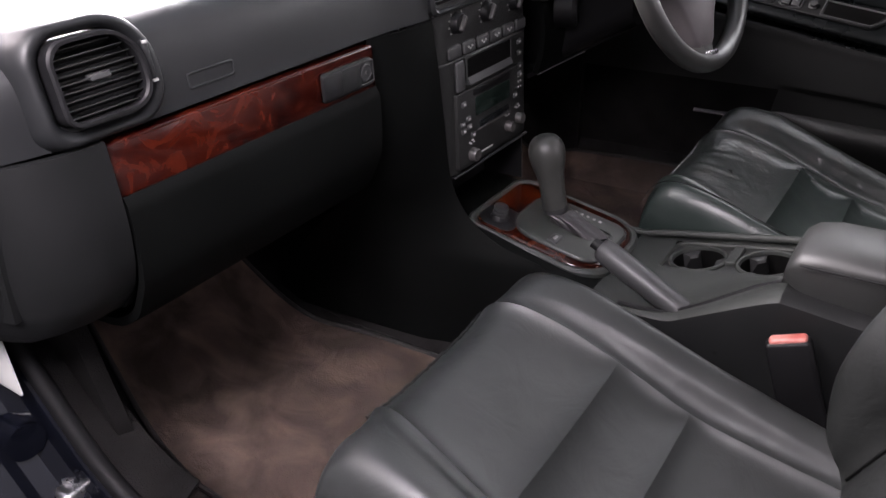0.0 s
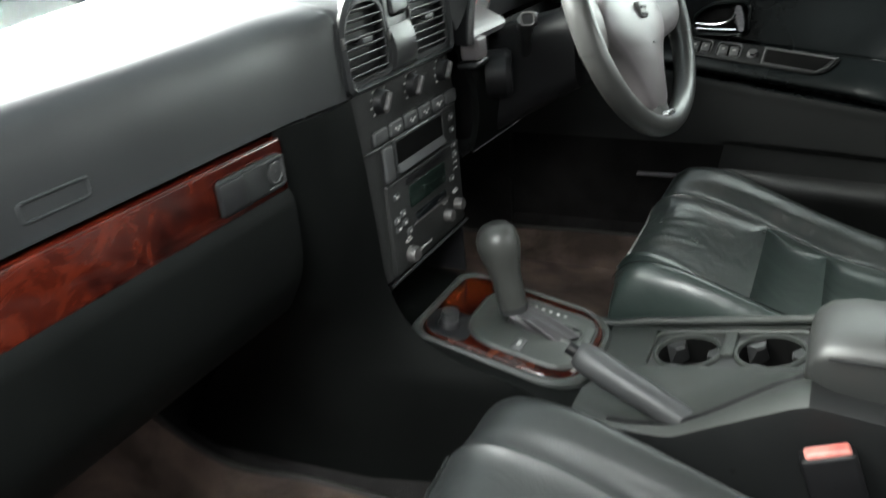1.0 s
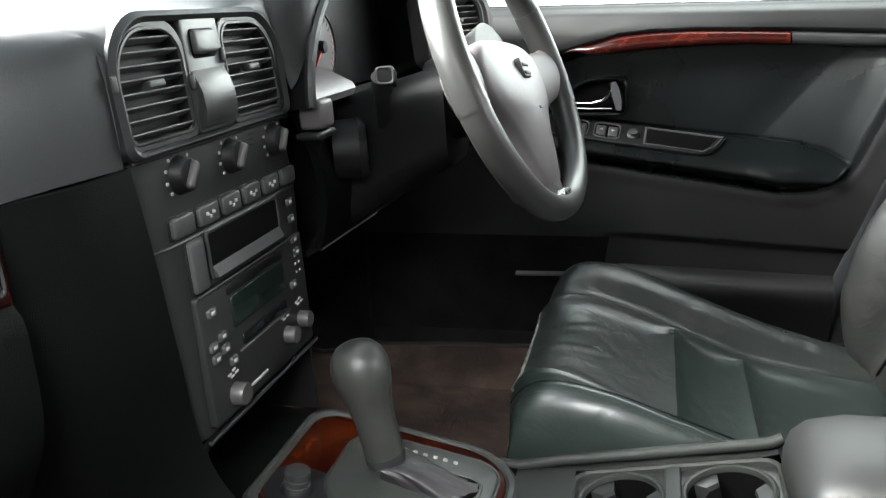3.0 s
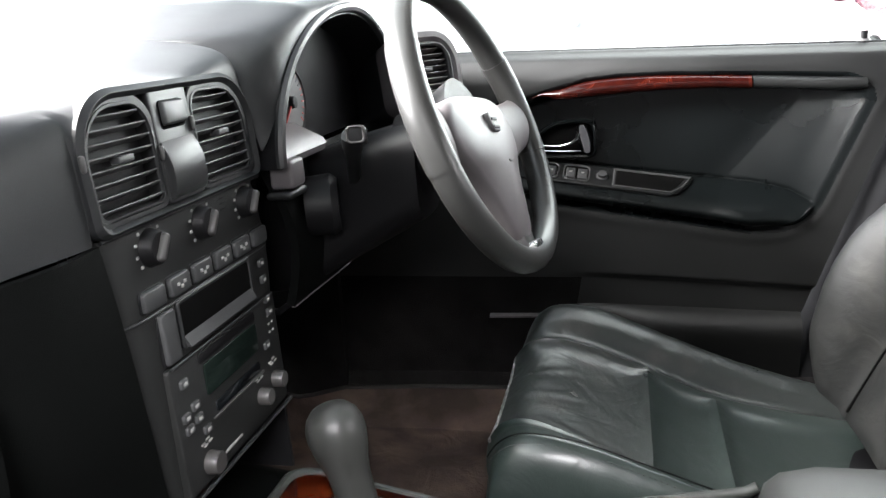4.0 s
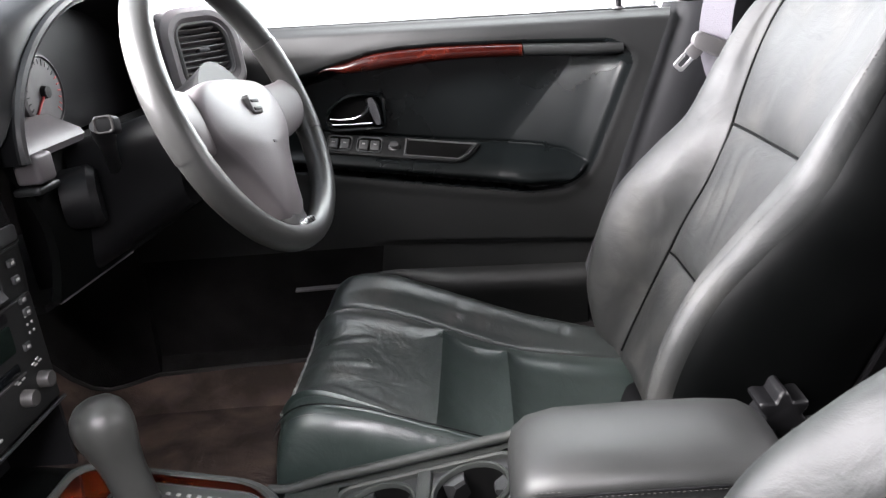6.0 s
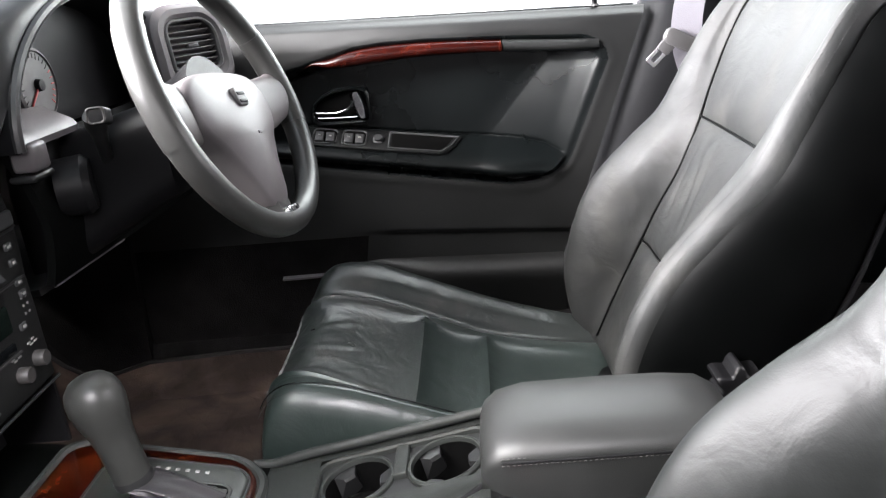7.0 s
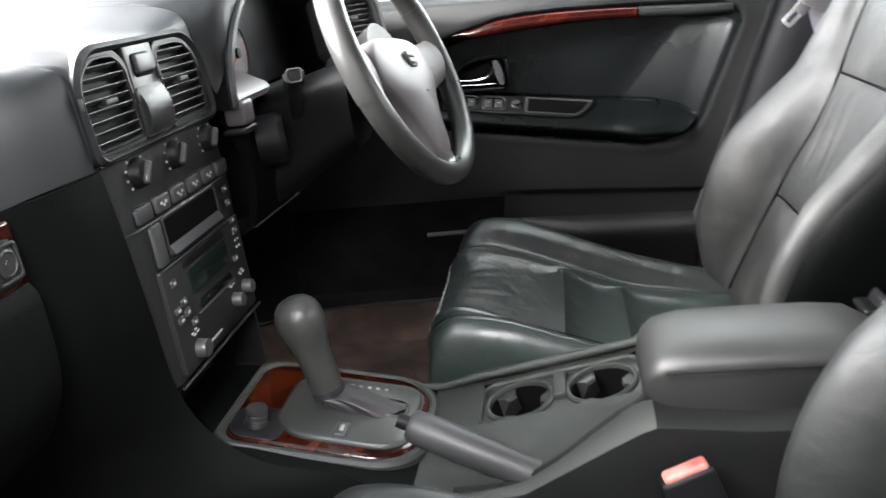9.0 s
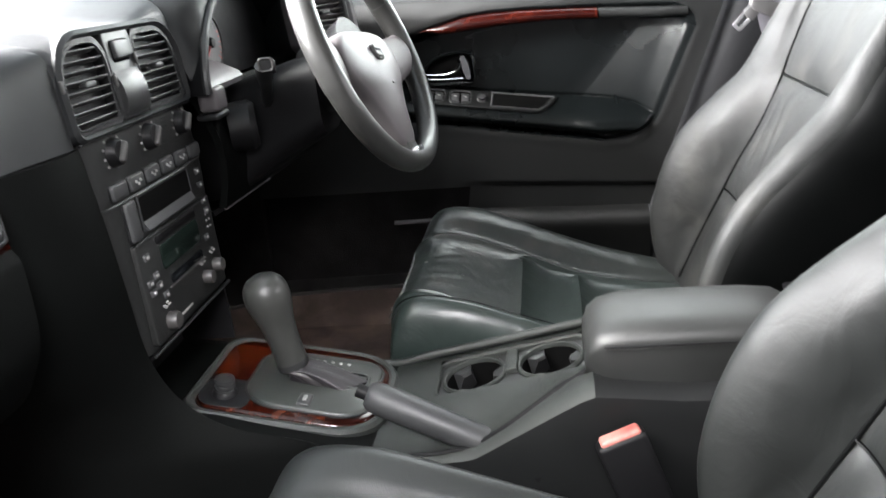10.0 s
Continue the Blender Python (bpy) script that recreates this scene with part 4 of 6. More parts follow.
# gear selector
GM = pose(0.020, 0.735, 0.3745, 12.0)
plate = thing("gear_surround", (0.02, 0.735, 0.36), "gear selector surround with burl wood border on the console", "gear surround")
part("wood_border", slab(rounded(0.178, 0.228, [0.03, 0.03, 0.055, 0.055], 8), 0.006, GM @ pose(-0.004, -0.016, 0), 0.004, -0.012), WOODWARM, plate, "glossy amber burl wood border")
# black lighter panel, made larger to darken the shaded corner of the wood
part("lighter_shade_panel", slab(rounded(0.066, 0.066, [0.020, 0.026, 0.016, 0.026], 8), 0.0072, GM @ pose(-0.056, 0.062, 0), 0.0014, 0.001), DARK, plate, "black lighter panel, widened to stand for shade on the wood")
part("outer_rim", frame_ring(rounded(0.202, 0.252, [0.03, 0.03, 0.064, 0.064], 8), 0.013, 0.005, GM @ pose(-0.004, -0.016, 0), -0.02, 0.004), DECKPLASTIC, plate, "rounded plastic rim round the wood")
part("selector_plate", slab(rounded(0.138, 0.164, [0.034, 0.050, 0.040, 0.030], 10), 0.011, GM @ pose(-0.006, -0.038, 0), 0.004, 0.0), PLATE, plate, "matt grey selector plate")
part("plate_line", frame_ring(rounded(0.143, 0.169, [0.036, 0.052, 0.042, 0.032], 10), 0.0024, 0.0085, GM @ pose(-0.006, -0.038, 0), 0.0, 0.0006), SMOOTH, plate, "raised line round the plate")
# flat black plate in place of a shaded opening
part("gate", slab(rounded(0.036, 0.098, 0.012, 6), 0.0118, GM @ pose(0.006, -0.056, 0), 0.0006, 0.0), HOLE, plate, "flat black plate for the shaded gate slot")
part("gate_frame", frame_ring(rounded(0.042, 0.104, 0.014, 6), 0.0042, 0.0128, GM @ pose(0.006, -0.056, 0), 0.008, 0.0012), PLATE, plate, "edge of the selector gate")
for i in range(3):
    part("gate_step", slab(rounded(0.012, 0.013, 0.002, 2), 0.0126, GM @ pose(0.017 - 0.003 * i, -0.072 - 0.012 * i, 0), 0.0006, 0.008), PLATE, plate)
for i in range(7):
    part("mark", slab(rounded(0.0050, 0.0048, 0.001, 2), 0.0118, GM @ pose(0.044, -0.004 - i * 0.0112, 0), 0.0003, 0.010), WHITEINK, plate)
mode = part("mode_button", slab(rounded(0.026, 0.017, 0.003, 3), 0.0145, GM @ pose(-0.056, -0.038, 0), 0.002, 0.009), BUTTON, plate)
part("mark", slab(rounded(0.012, 0.005, 0.001, 2), 0.0152, GM @ pose(-0.056, -0.038, 0), 0.0003, 0.013), WHITEINK, mode)
lighter = thing("cigarette_lighter", (-0.05, 0.82, 0.38), "black cigarette lighter plug beside the gear selector", "lighter")
part("socket", lathe([(0.0, 0), (0.016, 0), (0.016, 0.012), (0.013, 0.016), (0.0, 0.016)], pose(-0.040, 0.798, 0.385, 12)), DARK, lighter)
part("plug", lathe([(0.0, 0.014), (0.0130, 0.014), (0.0130, 0.017), (0.0112, 0.018), (0.0112, 0.020), (0.0128, 0.021), (0.0128, 0.024), (0.0110, 0.025), (0.0110, 0.027), (0.0125, 0.028), (0.0120, 0.032), (0.0, 0.033)], pose(-0.040, 0.798, 0.385, 12)), SMOOTH, lighter, "dark ribbed plug")

lever = thing("gear_lever", (0.02, 0.70, 0.37), "grey leather gear lever with rounded knob", "gear lever")
axis = (Vector((0.013, 0.738, 0.505)) - Vector((0.018, 0.724, 0.408))).normalized()
LM = Matrix.Translation((0.018, 0.724, 0.408)) @ axis.to_track_quat("Z", "Y").to_matrix().to_4x4()
part("knob", lathe([(0.0, -0.004), (0.0200, -0.004), (0.0204, 0.0), (0.0203, 0.022), (0.0208, 0.042), (0.0230, 0.059), (0.0272, 0.076), (0.0294, 0.090), (0.0290, 0.101), (0.0258, 0.111), (0.0195, 0.1185), (0.0110, 0.1225), (0.004, 0.1236), (0.0, 0.1236)], LM, 36), KNOBSKIN, lever, "grey leather shift knob")
part("knob_button", slab(rounded(0.012, 0.026, 0.005), 0.0215, LM @ pose(0, 0, 0.052) @ facing(0, 0, 0, 0, -70), 0.002, 0.01), DARK, lever, "thumb button on the side of the knob")
part("collar", lathe([(0.0, -0.010), (0.0205, -0.010), (0.0212, -0.004), (0.0202, 0.0), (0.0, 0.0)], LM), SMOOTH, lever)


def boot_rings():
    top, base = LM @ Vector((0, 0, -0.008)), GM @ Vector((0.002, -0.050, 0.011))
    out = []
    for j in range(19):
        q = j / 18
        c = top.lerp(base, q) + Vector((0, 0, 0.005 * math.sin(math.pi * q)))
        rx, ry = 0.0205 + 0.003 * q, 0.0205 + 0.029 * q ** 1.7
        row = []
        for k in range(64):
            a = 2 * math.pi * k / 64
            fold = 1 + (0.10 * math.sin(5 * a + 2.2 * q) + 0.05 * math.sin(9 * a + 2.0 - 1.5 * q)) * smooth01(0.02, 0.35, q)
            row.append(c + Vector((rx * fold * math.cos(a), ry * fold * math.sin(a), 0.21 * ry * fold * math.sin(a) * q)))
        out.append(row)
    return out


part("boot", loft(boot_rings()), BOOT, lever, "wrinkled grey leather boot")

# handbrake
brake = thing("handbrake", (-0.07, 0.50, 0.34), "dark grey handbrake lever lying low on the console", "handbrake")
A, B = Vector((-0.062, 0.607, 0.398)), Vector((-0.076, 0.440, 0.318))
part("grip", tube([A.lerp(B, t) for t in (0, 0.03, 0.1, 0.3, 0.6, 1.0)], [0.014, 0.019, 0.0205, 0.0205, 0.0195, 0.018], 16, flat=0.95), BUTTON, brake, "moulded grey grip")
part("release_button", tube([A.lerp(B, -0.07), A.lerp(B, 0.02)], 0.0085, 12), DARK, brake)
part("gaiter", tube([A.lerp(B, 0.85), A.lerp(B, 1.0), A.lerp(B, 1.2)], [0.022, 0.027, 0.03], 14), RUBBER, brake)

# armrest
arm = thing("armrest", (0.0, 0.22, 0.41), "padded dark leather armrest box with stitched lid", "armrest")


LID = [(-0.074, 0.386), (-0.0775, 0.415), (-0.080, 0.4535), (-0.0785, 0.4625), (-0.066, 0.4705), (-0.045, 0.4750), (-0.015, 0.4770), (0.015, 0.4755), (0.038, 0.469), (0.053, 0.459), (0.059, 0.446), (0.058, 0.420), (0.052, 0.386)]


def arm_ring(y, grow, sink):
    """The lid's section, drawn in and lowered towards its ends."""
    back = 0.026 * max(y - 0.29, 0) / 0.06
    return [Vector((-0.010 + (x + 0.010) * grow, y - back * (1 - min((z - 0.386) / 0.066, 1)), 0.386 + (z - 0.386) * (1 - sink))) for x, z in LID]


part("lid", loft([arm_ring(*r) for r in ((0.349, 0.66, 0.62), (0.347, 0.80, 0.38), (0.341, 0.90, 0.19), (0.328, 0.965, 0.07), (0.300, 1.0, 0.0), (0.22, 1.0, 0.0), (0.16, 1.0, 0.02), (0.125, 0.97, 0.06), (0.108, 0.92, 0.18), (0.102, 0.84, 0.40))]), ARMLEATHER, arm, "padded leather lid", angle=70)
part("hinge_base", block((-0.06, 0.09, 0.385), (0.045, 0.32, 0.405), 0.006), PLASTIC, arm, "dark base under the lid")
for dz in (0.0, 0.0060):
    part("stitching", dashes([(-0.0804 + 0.0016 * (dz > 0), y, 0.4505 + dz) for y in span(0.328, 0.13, 80)], 0.0008), STITCH, arm, "line of grey stitches")
part("lid_seam", tube([(-0.0806, y, 0.4536) for y in span(0.328, 0.13, 20)], 0.0010, 6), DARK, arm)

# seat belt buckle by the passenger seat
buckle = thing("seat_belt_buckle", (-0.14, 0.30, 0.26), "black seat belt buckle with a red release button", "belt buckle")
BM = pose(-0.130, 0.302, 0.319, -18, 4, 8)
part("housing", turned(block((-0.012, -0.028, -0.085), (0.012, 0.028, 0.056), 0.006), BM), DARK, buckle)
part("release_button", turned(block((-0.009, -0.024, 0.050), (0.009, 0.022, 0.0605), 0.004), BM), REDBUTTON, buckle, "faded red release button")
part("stalk", turned(block((-0.006, -0.016, -0.20), (0.006, 0.016, -0.08), 0.004), BM), DARK, buckle)

# ---- steering wheel ----
WM = facing(0.272, 0.621, 0.760, 20.8, -6.0, -7.5)
wheel = thing("steering_wheel", (0.316, 0.70, 0.70), "grey leather steering wheel with three spokes", "steering wheel")


def rim_mesh(a0, a1, n, r, big=0.168):
    rings = []
    for i in range(n + 1):
        a = a0 + (a1 - a0) * i / n
        rings.append([WM @ Vector(((big + r * math.cos(b)) * math.cos(a), (big + r * math.cos(b)) * math.sin(a), r * 1.12 * math.sin(b))) for b in [2 * math.pi * k / 16 for k in range(16)]])
    return loft(rings)


bm = rim_mesh(0, 2 * math.pi, 96, 0.0152)
bmesh.ops.delete(bm, geom=[f for f in bm.faces if len(f.verts) > 4], context="FACES_ONLY")
part("rim", bm, WHEELSKIN, wheel, "worn grey leather rim")
for a0, a1 in ((radians(150), radians(196)), (radians(-16), radians(30))):
    part("grip", rim_mesh(a0, a1, 20, 0.0160), WHEELSKIN, wheel, "smooth grey thumb grip")
pad_half = [(0.0, 0.036), (0.05, 0.034), (0.084, 0.026), (0.101, 0.008), (0.104, -0.015), (0.093, -0.038), (0.071, -0.060), (0.052, -0.088), (0.038, -0.115), (0.029, -0.135), (0.016, -0.147), (0.0, -0.150)]
pad_outline = [tuple(spline(pad_half, t)) for t in span(0, 11, 44)]
pad_outline += [(-x, y) for x, y in reversed(pad_outline[1:-1])]
part("airbag_cover", slab(pad_outline, 0.004, WM, 0.009, -0.046, 0.012), AIRBAG, wheel, "grey airbag cover", angle=65)
for s in (-1, 1):
    part("spoke", loft([[WM @ Vector((s * x, y + h * math.cos(a), z + q * math.sin(a))) for a in [2 * math.pi * k / 24 for k in range(24)]] for x, y, h, z, q in ((0.05, -0.008, 0.034, -0.020, 0.013), (0.095, -0.010, 0.037, -0.015, 0.013), (0.120, -0.008, 0.036, -0.010, 0.013), (0.140, -0.004, 0.034, -0.006, 0.013), (0.156, 0.000, 0.034, -0.003, 0.015), (0.168, 0.004, 0.036, -0.001, 0.011))]), AIRBAG, wheel, "grey side spoke")
part("lower_spoke", loft([[WM @ Vector((x + dx, y, z)) for dx, z in ((-w, -0.020), (-w, -0.006), (-w * 0.6, 0.004), (w * 0.6, 0.004), (w, -0.006), (w, -0.020))] for x, y, w in ((0, -0.09, 0.024), (0, -0.135, 0.026), (0, -0.150, 0.028), (0, -0.168, 0.036))]), WHEELSKIN, wheel, "grey lower spoke")
part("spoke_trim", slab(rounded(0.032, 0.009, 0.004), 0.012, WM @ pose(0.004, -0.1535, 0.0), 0.002, -0.004), SATIN, wheel, "bright metal trim on the lower spoke")
badge = part("badge", slab(rounded(0.026, 0.024, 0.005), 0.0165, WM @ pose(0.0, -0.004, 0), 0.001, 0.008), GREYTRIM, wheel, "small plain metallic badge")
for y, a in ((0.0025, 0), (-0.0050, 0)):
    part("badge_bar", slab(rounded(0.020, 0.0042, 0.0015, 2), 0.0176, WM @ pose(0.0, -0.004 + y * 1.3, 0, 0, 0, a), 0.0005, 0.015), DARK, badge)
for x, y in ((0.004, -0.052),):
    part("airbag_mark", slab(rounded(0.010, 0.0035, 0.001, 2), 0.0172, WM @ pose(x, y, 0), 0.0004, 0.010), GREYTRIM, wheel, "small moulded mark")
part("boss", lathe([(0.0, -0.09), (0.05, -0.09), (0.052, -0.05), (0.062, -0.012), (0.0, -0.012)], WM, 28), DARK, wheel, "dark boss behind the wheel")

column = thing("steering_column", (0.33, 0.78, 0.66), "black plastic steering column cover with stalks", "steering column")


def column_ring(t):
    c = (WM @ Vector((0, 0, -0.075 - 0.22 * t)))
    w, h = 0.058 + 0.02 * t, 0.054 + 0.025 * t
    return [c + Vector((x, 0, z - 0.02)) for x, z in rounded(2 * w, 2.2 * h, 0.035, 5)]


part("shroud", loft([column_ring(t) for t in (0.0, 0.06, 0.3, 0.6, 1.0)]), DARK, column)


def stalk(a, b, parent, name, label):
    a, b = Vector(a), Vector(b)
    s = part(name, tube([a, a.lerp(b, 0.5), a.lerp(b, 0.72), a.lerp(b, 0.8), b], [0.007, 0.008, 0.010, 0.012, 0.012], 14, flat=0.85), SMOOTH, parent, label)
    m = facing(b.x, b.y - 0.004, b.z, 10, -75 if b.x < a.x else 75)
    part("end_cap", slab(rounded(0.021, 0.020, 0.005), 0.008, m, 0.002, -0.03), DARK, s, "square black end cap")
    part("end_ring", frame_ring(rounded(0.020, 0.019, 0.005), 0.0025, 0.0095, m, 0.004, 0.001), KNOBPLASTIC, s, "grey ring on the end cap")


stalk((0.235, 0.770, 0.700), (0.168, 0.742, 0.768), column, "stalk", "dark control stalk")
stalk((0.37, 0.735, 0.750), (0.480, 0.725, 0.755), column, "stalk", "dark control stalk")
part("lower_bulge", lathe([(0.0, -0.02), (0.034, -0.02), (0.036, 0.01), (0.030, 0.018), (0.0, 0.018)], facing(0.205, 0.80, 0.685, 0, 20), 28), DARK, column, "round black lock housing")

# ---- front seats ----
CUSHION = [  # y, insert height, bolster height, half width, insert half width
    (0.580, 0.20, 0.20, 0.215, 0.112), (0.612, 0.26, 0.262, 0.226, 0.116), (0.627, 0.335, 0.340, 0.232, 0.118), (0.616, 0.386, 0.394, 0.235, 0.120),
    (0.580, 0.404, 0.422, 0.236, 0.126), (0.515, 0.386, 0.418, 0.238, 0.138), (0.437, 0.350, 0.392, 0.238, 0.146), (0.340, 0.306, 0.356, 0.238, 0.148),
    (0.250, 0.285, 0.328, 0.236, 0.148), (0.150, 0.270, 0.302, 0.230, 0.146), (0.070, 0.262, 0.285, 0.220, 0.144)]
BACKREST = [  # height along the back, half width, bolster depth, insert half width, lean back
    (-0.02, 0.205, 0.035, 0.148, 0.0), (0.06, 0.228, 0.076, 0.148, 0.0), (0.14, 0.238, 0.094, 0.144, 0.0), (0.22, 0.241, 0.092, 0.136, 0.0), (0.29, 0.238, 0.072, 0.124, 0.002),
    (0.36, 0.230, 0.043, 0.122, 0.0), (0.42, 0.224, 0.036, 0.142, 0.0), (0.49, 0.216, 0.031, 0.160, 0.002), (0.55, 0.202, 0.022, 0.160, 0.006), (0.585, 0.180, 0.006, 0.14, 0.020), (0.60, 0.14, -0.02, 0.11, 0.045)]


def across(pts, u):
    """pts for one half from the middle out; u from -1 to 1, 0.55 is the insert's seam."""
    k = len(pts) - 1
    q = abs(u)
    t = q / 0.55 * 2 if q < 0.55 else 2 + (q - 0.55) / 0.45 * (k - 2)
    x, z = spline(pts, t)
    return (x if u >= 0 else -x), z


def cushion_point(u, v, lift=0.0):
    """lift raises the fuller outer bolster."""
    y, zi, zb, w, xi = spline(CUSHION, v)
    if u < -0.5:
        w -= lift * 1.2
    if u > 0.5:
        zb += lift * math.exp(-((v - 4.6) / 2.2) ** 2)
    side = min(0.185, zi - 0.01)
    rise = zb - zi
    pts = [(0, zi - 0.004), (xi * 0.55, zi - 0.003), (xi, zi + 0.004), (xi + (w - xi) * 0.28, zi + rise * 0.74 + 0.004), (xi + (w - xi) * 0.68, zb + 0.004), (w - 0.002, zb - 0.028 - rise * 0.2), (w, (zb + side) / 2 - 0.02), (w - 0.006, side)]
    x, z = across(pts, u)
    return Vector((x, y, z))


def back_point(u, v):
    h, w, d, xi, lean = spline(BACKREST, v)
    pts = [(0, 0.0), (xi * 0.55, 0.002), (xi, 0.010), (xi + (w - xi) * 0.35, max(d * 0.72, 0.01)), (xi + (w - xi) * 0.72, max(d, 0.006)), (w - 0.002, d - 0.032), (w, -0.045), (w - 0.012, -0.105)]
    x, f = across(pts, u)
    return Vector((x, f - lean, h))


def padded(f, us, vs, puff, dip=0.007, reach=0.020):
    """A cushion panel over f: proud in the middle, tucked in along its seams."""
    rows = []
    for u in us:
        row = []
        for v in vs:
            e = 1e-3
            p = f(u, v)
            n = (f(u + e, v) - f(u - e, v)).cross(f(u, v + e * 5) - f(u, v - e * 5))
            n = n.normalized() if n.length > 1e-12 else Vector((0, 0, 1))
            du = min((p - f(us[0], v)).length, (p - f(us[-1], v)).length)
            dv = min((p - f(u, vs[0])).length, (p - f(u, vs[-1])).length)
            q = (1 - math.exp(-du / reach)) * (1 - math.exp(-dv / reach))
            row.append((p, n, -dip + (dip + puff) * q))
        rows.append(row)
    return rows


def crease_depth(p, lines):
    """Depth at p of folds, each a line (start, end, width, depth)."""
    k = 0.0
    for a, b, wide, deep in lines:
        t = min(max((p - a).dot(b - a) / (b - a).length_squared, 0), 1)
        d = (p - a.lerp(b, t)).length
        if d < 4 * wide:
            fade = 1 - abs(2 * t - 1) ** 3 * 0.7
            k += deep * fade * (math.exp(-(d / wide) ** 2) - 0.55 * math.exp(-((d - 2.0 * wide) / wide) ** 2))
    return k


def panel(f, us, vs, puff, sign, to_world, dip=0.007, folds=(), slack=0.0):
    """folds: (u, v, u, v, width, depth); slack: low uneven swelling of loose leather."""
    rows = padded(f, us, vs, puff, dip)
    lines = [(f(a, b), f(c, d), wide, deep) for a, b, c, d, wide, deep in folds]
    bm = bmesh.new()
    made = []
    for row in rows:
        out = []
        for p, n, k in row:
            if lines:
                k -= crease_depth(p, lines)
            if slack:
                k += slack * (noise.noise(p * 17) + 0.5 * noise.noise(p * 41 + Vector((3, 1, 7))))
            out.append(bm.verts.new(to_world @ (p + n * k * sign)))
        made.append(out)
    for a, b in zip(made, made[1:]):
        for i in range(len(a) - 1):
            bm.faces.new((a[i], a[i + 1], b[i + 1], b[i]))
    return bm


# folds of the worn seat: from (u, v) to (u, v), width and depth
THIGH_FOLDS = [(-0.06, 3.5, 0.06, 5.0, 0.007, 0.0016), (-0.30, 4.3, -0.38, 5.5, 0.006, 0.0013), (0.22, 3.9, 0.30, 4.8, 0.006, 0.0012)]
INNER_FOLDS = [(-0.66 - 0.01 * (k % 2), 5.9 + 0.42 * k, -0.78 - 0.02 * (k % 3), 6.1 + 0.42 * k, 0.0045, 0.0016) for k in range(7)]
OUTER_FOLDS = [(0.62, 6.4, 0.80, 6.1, 0.007, 0.0019), (0.60, 7.1, 0.78, 6.9, 0.006, 0.0017), (0.64, 5.6, 0.84, 5.2, 0.006, 0.0014), (0.60, 8.8, 0.80, 9.2, 0.006, 0.0024), (0.60, 9.3, 0.76, 9.6, 0.005, 0.0024), (0.58, 4.4, 0.72, 4.0, 0.006, 0.0012)]
BACK_FOLDS = [(0.22, 4.9, 0.10, 3.4, 0.008, 0.0018), (0.34, 4.6, 0.26, 3.2, 0.006, 0.0012), (0.05, 4.4, -0.02, 3.0, 0.006, 0.0010), (-0.20, 4.2, -0.10, 3.4, 0.006, 0.0008)]
SIDE_FOLDS = [(0.74, 3.5, 0.88, 3.65, 0.005, 0.0018), (0.76, 3.0, 0.87, 3.1, 0.005, 0.0016), (0.66, 2.5, 0.76, 2.55, 0.004, 0.0012), (0.70, 4.2, 0.84, 4.5, 0.006, 0.0013), (0.60, 1.4, 0.74, 2.2, 0.006, 0.0012), (0.62, 0.7, 0.78, 1.3, 0.006, 0.0012), (0.64, 5.0, 0.78, 5.6, 0.007, 0.0011)]


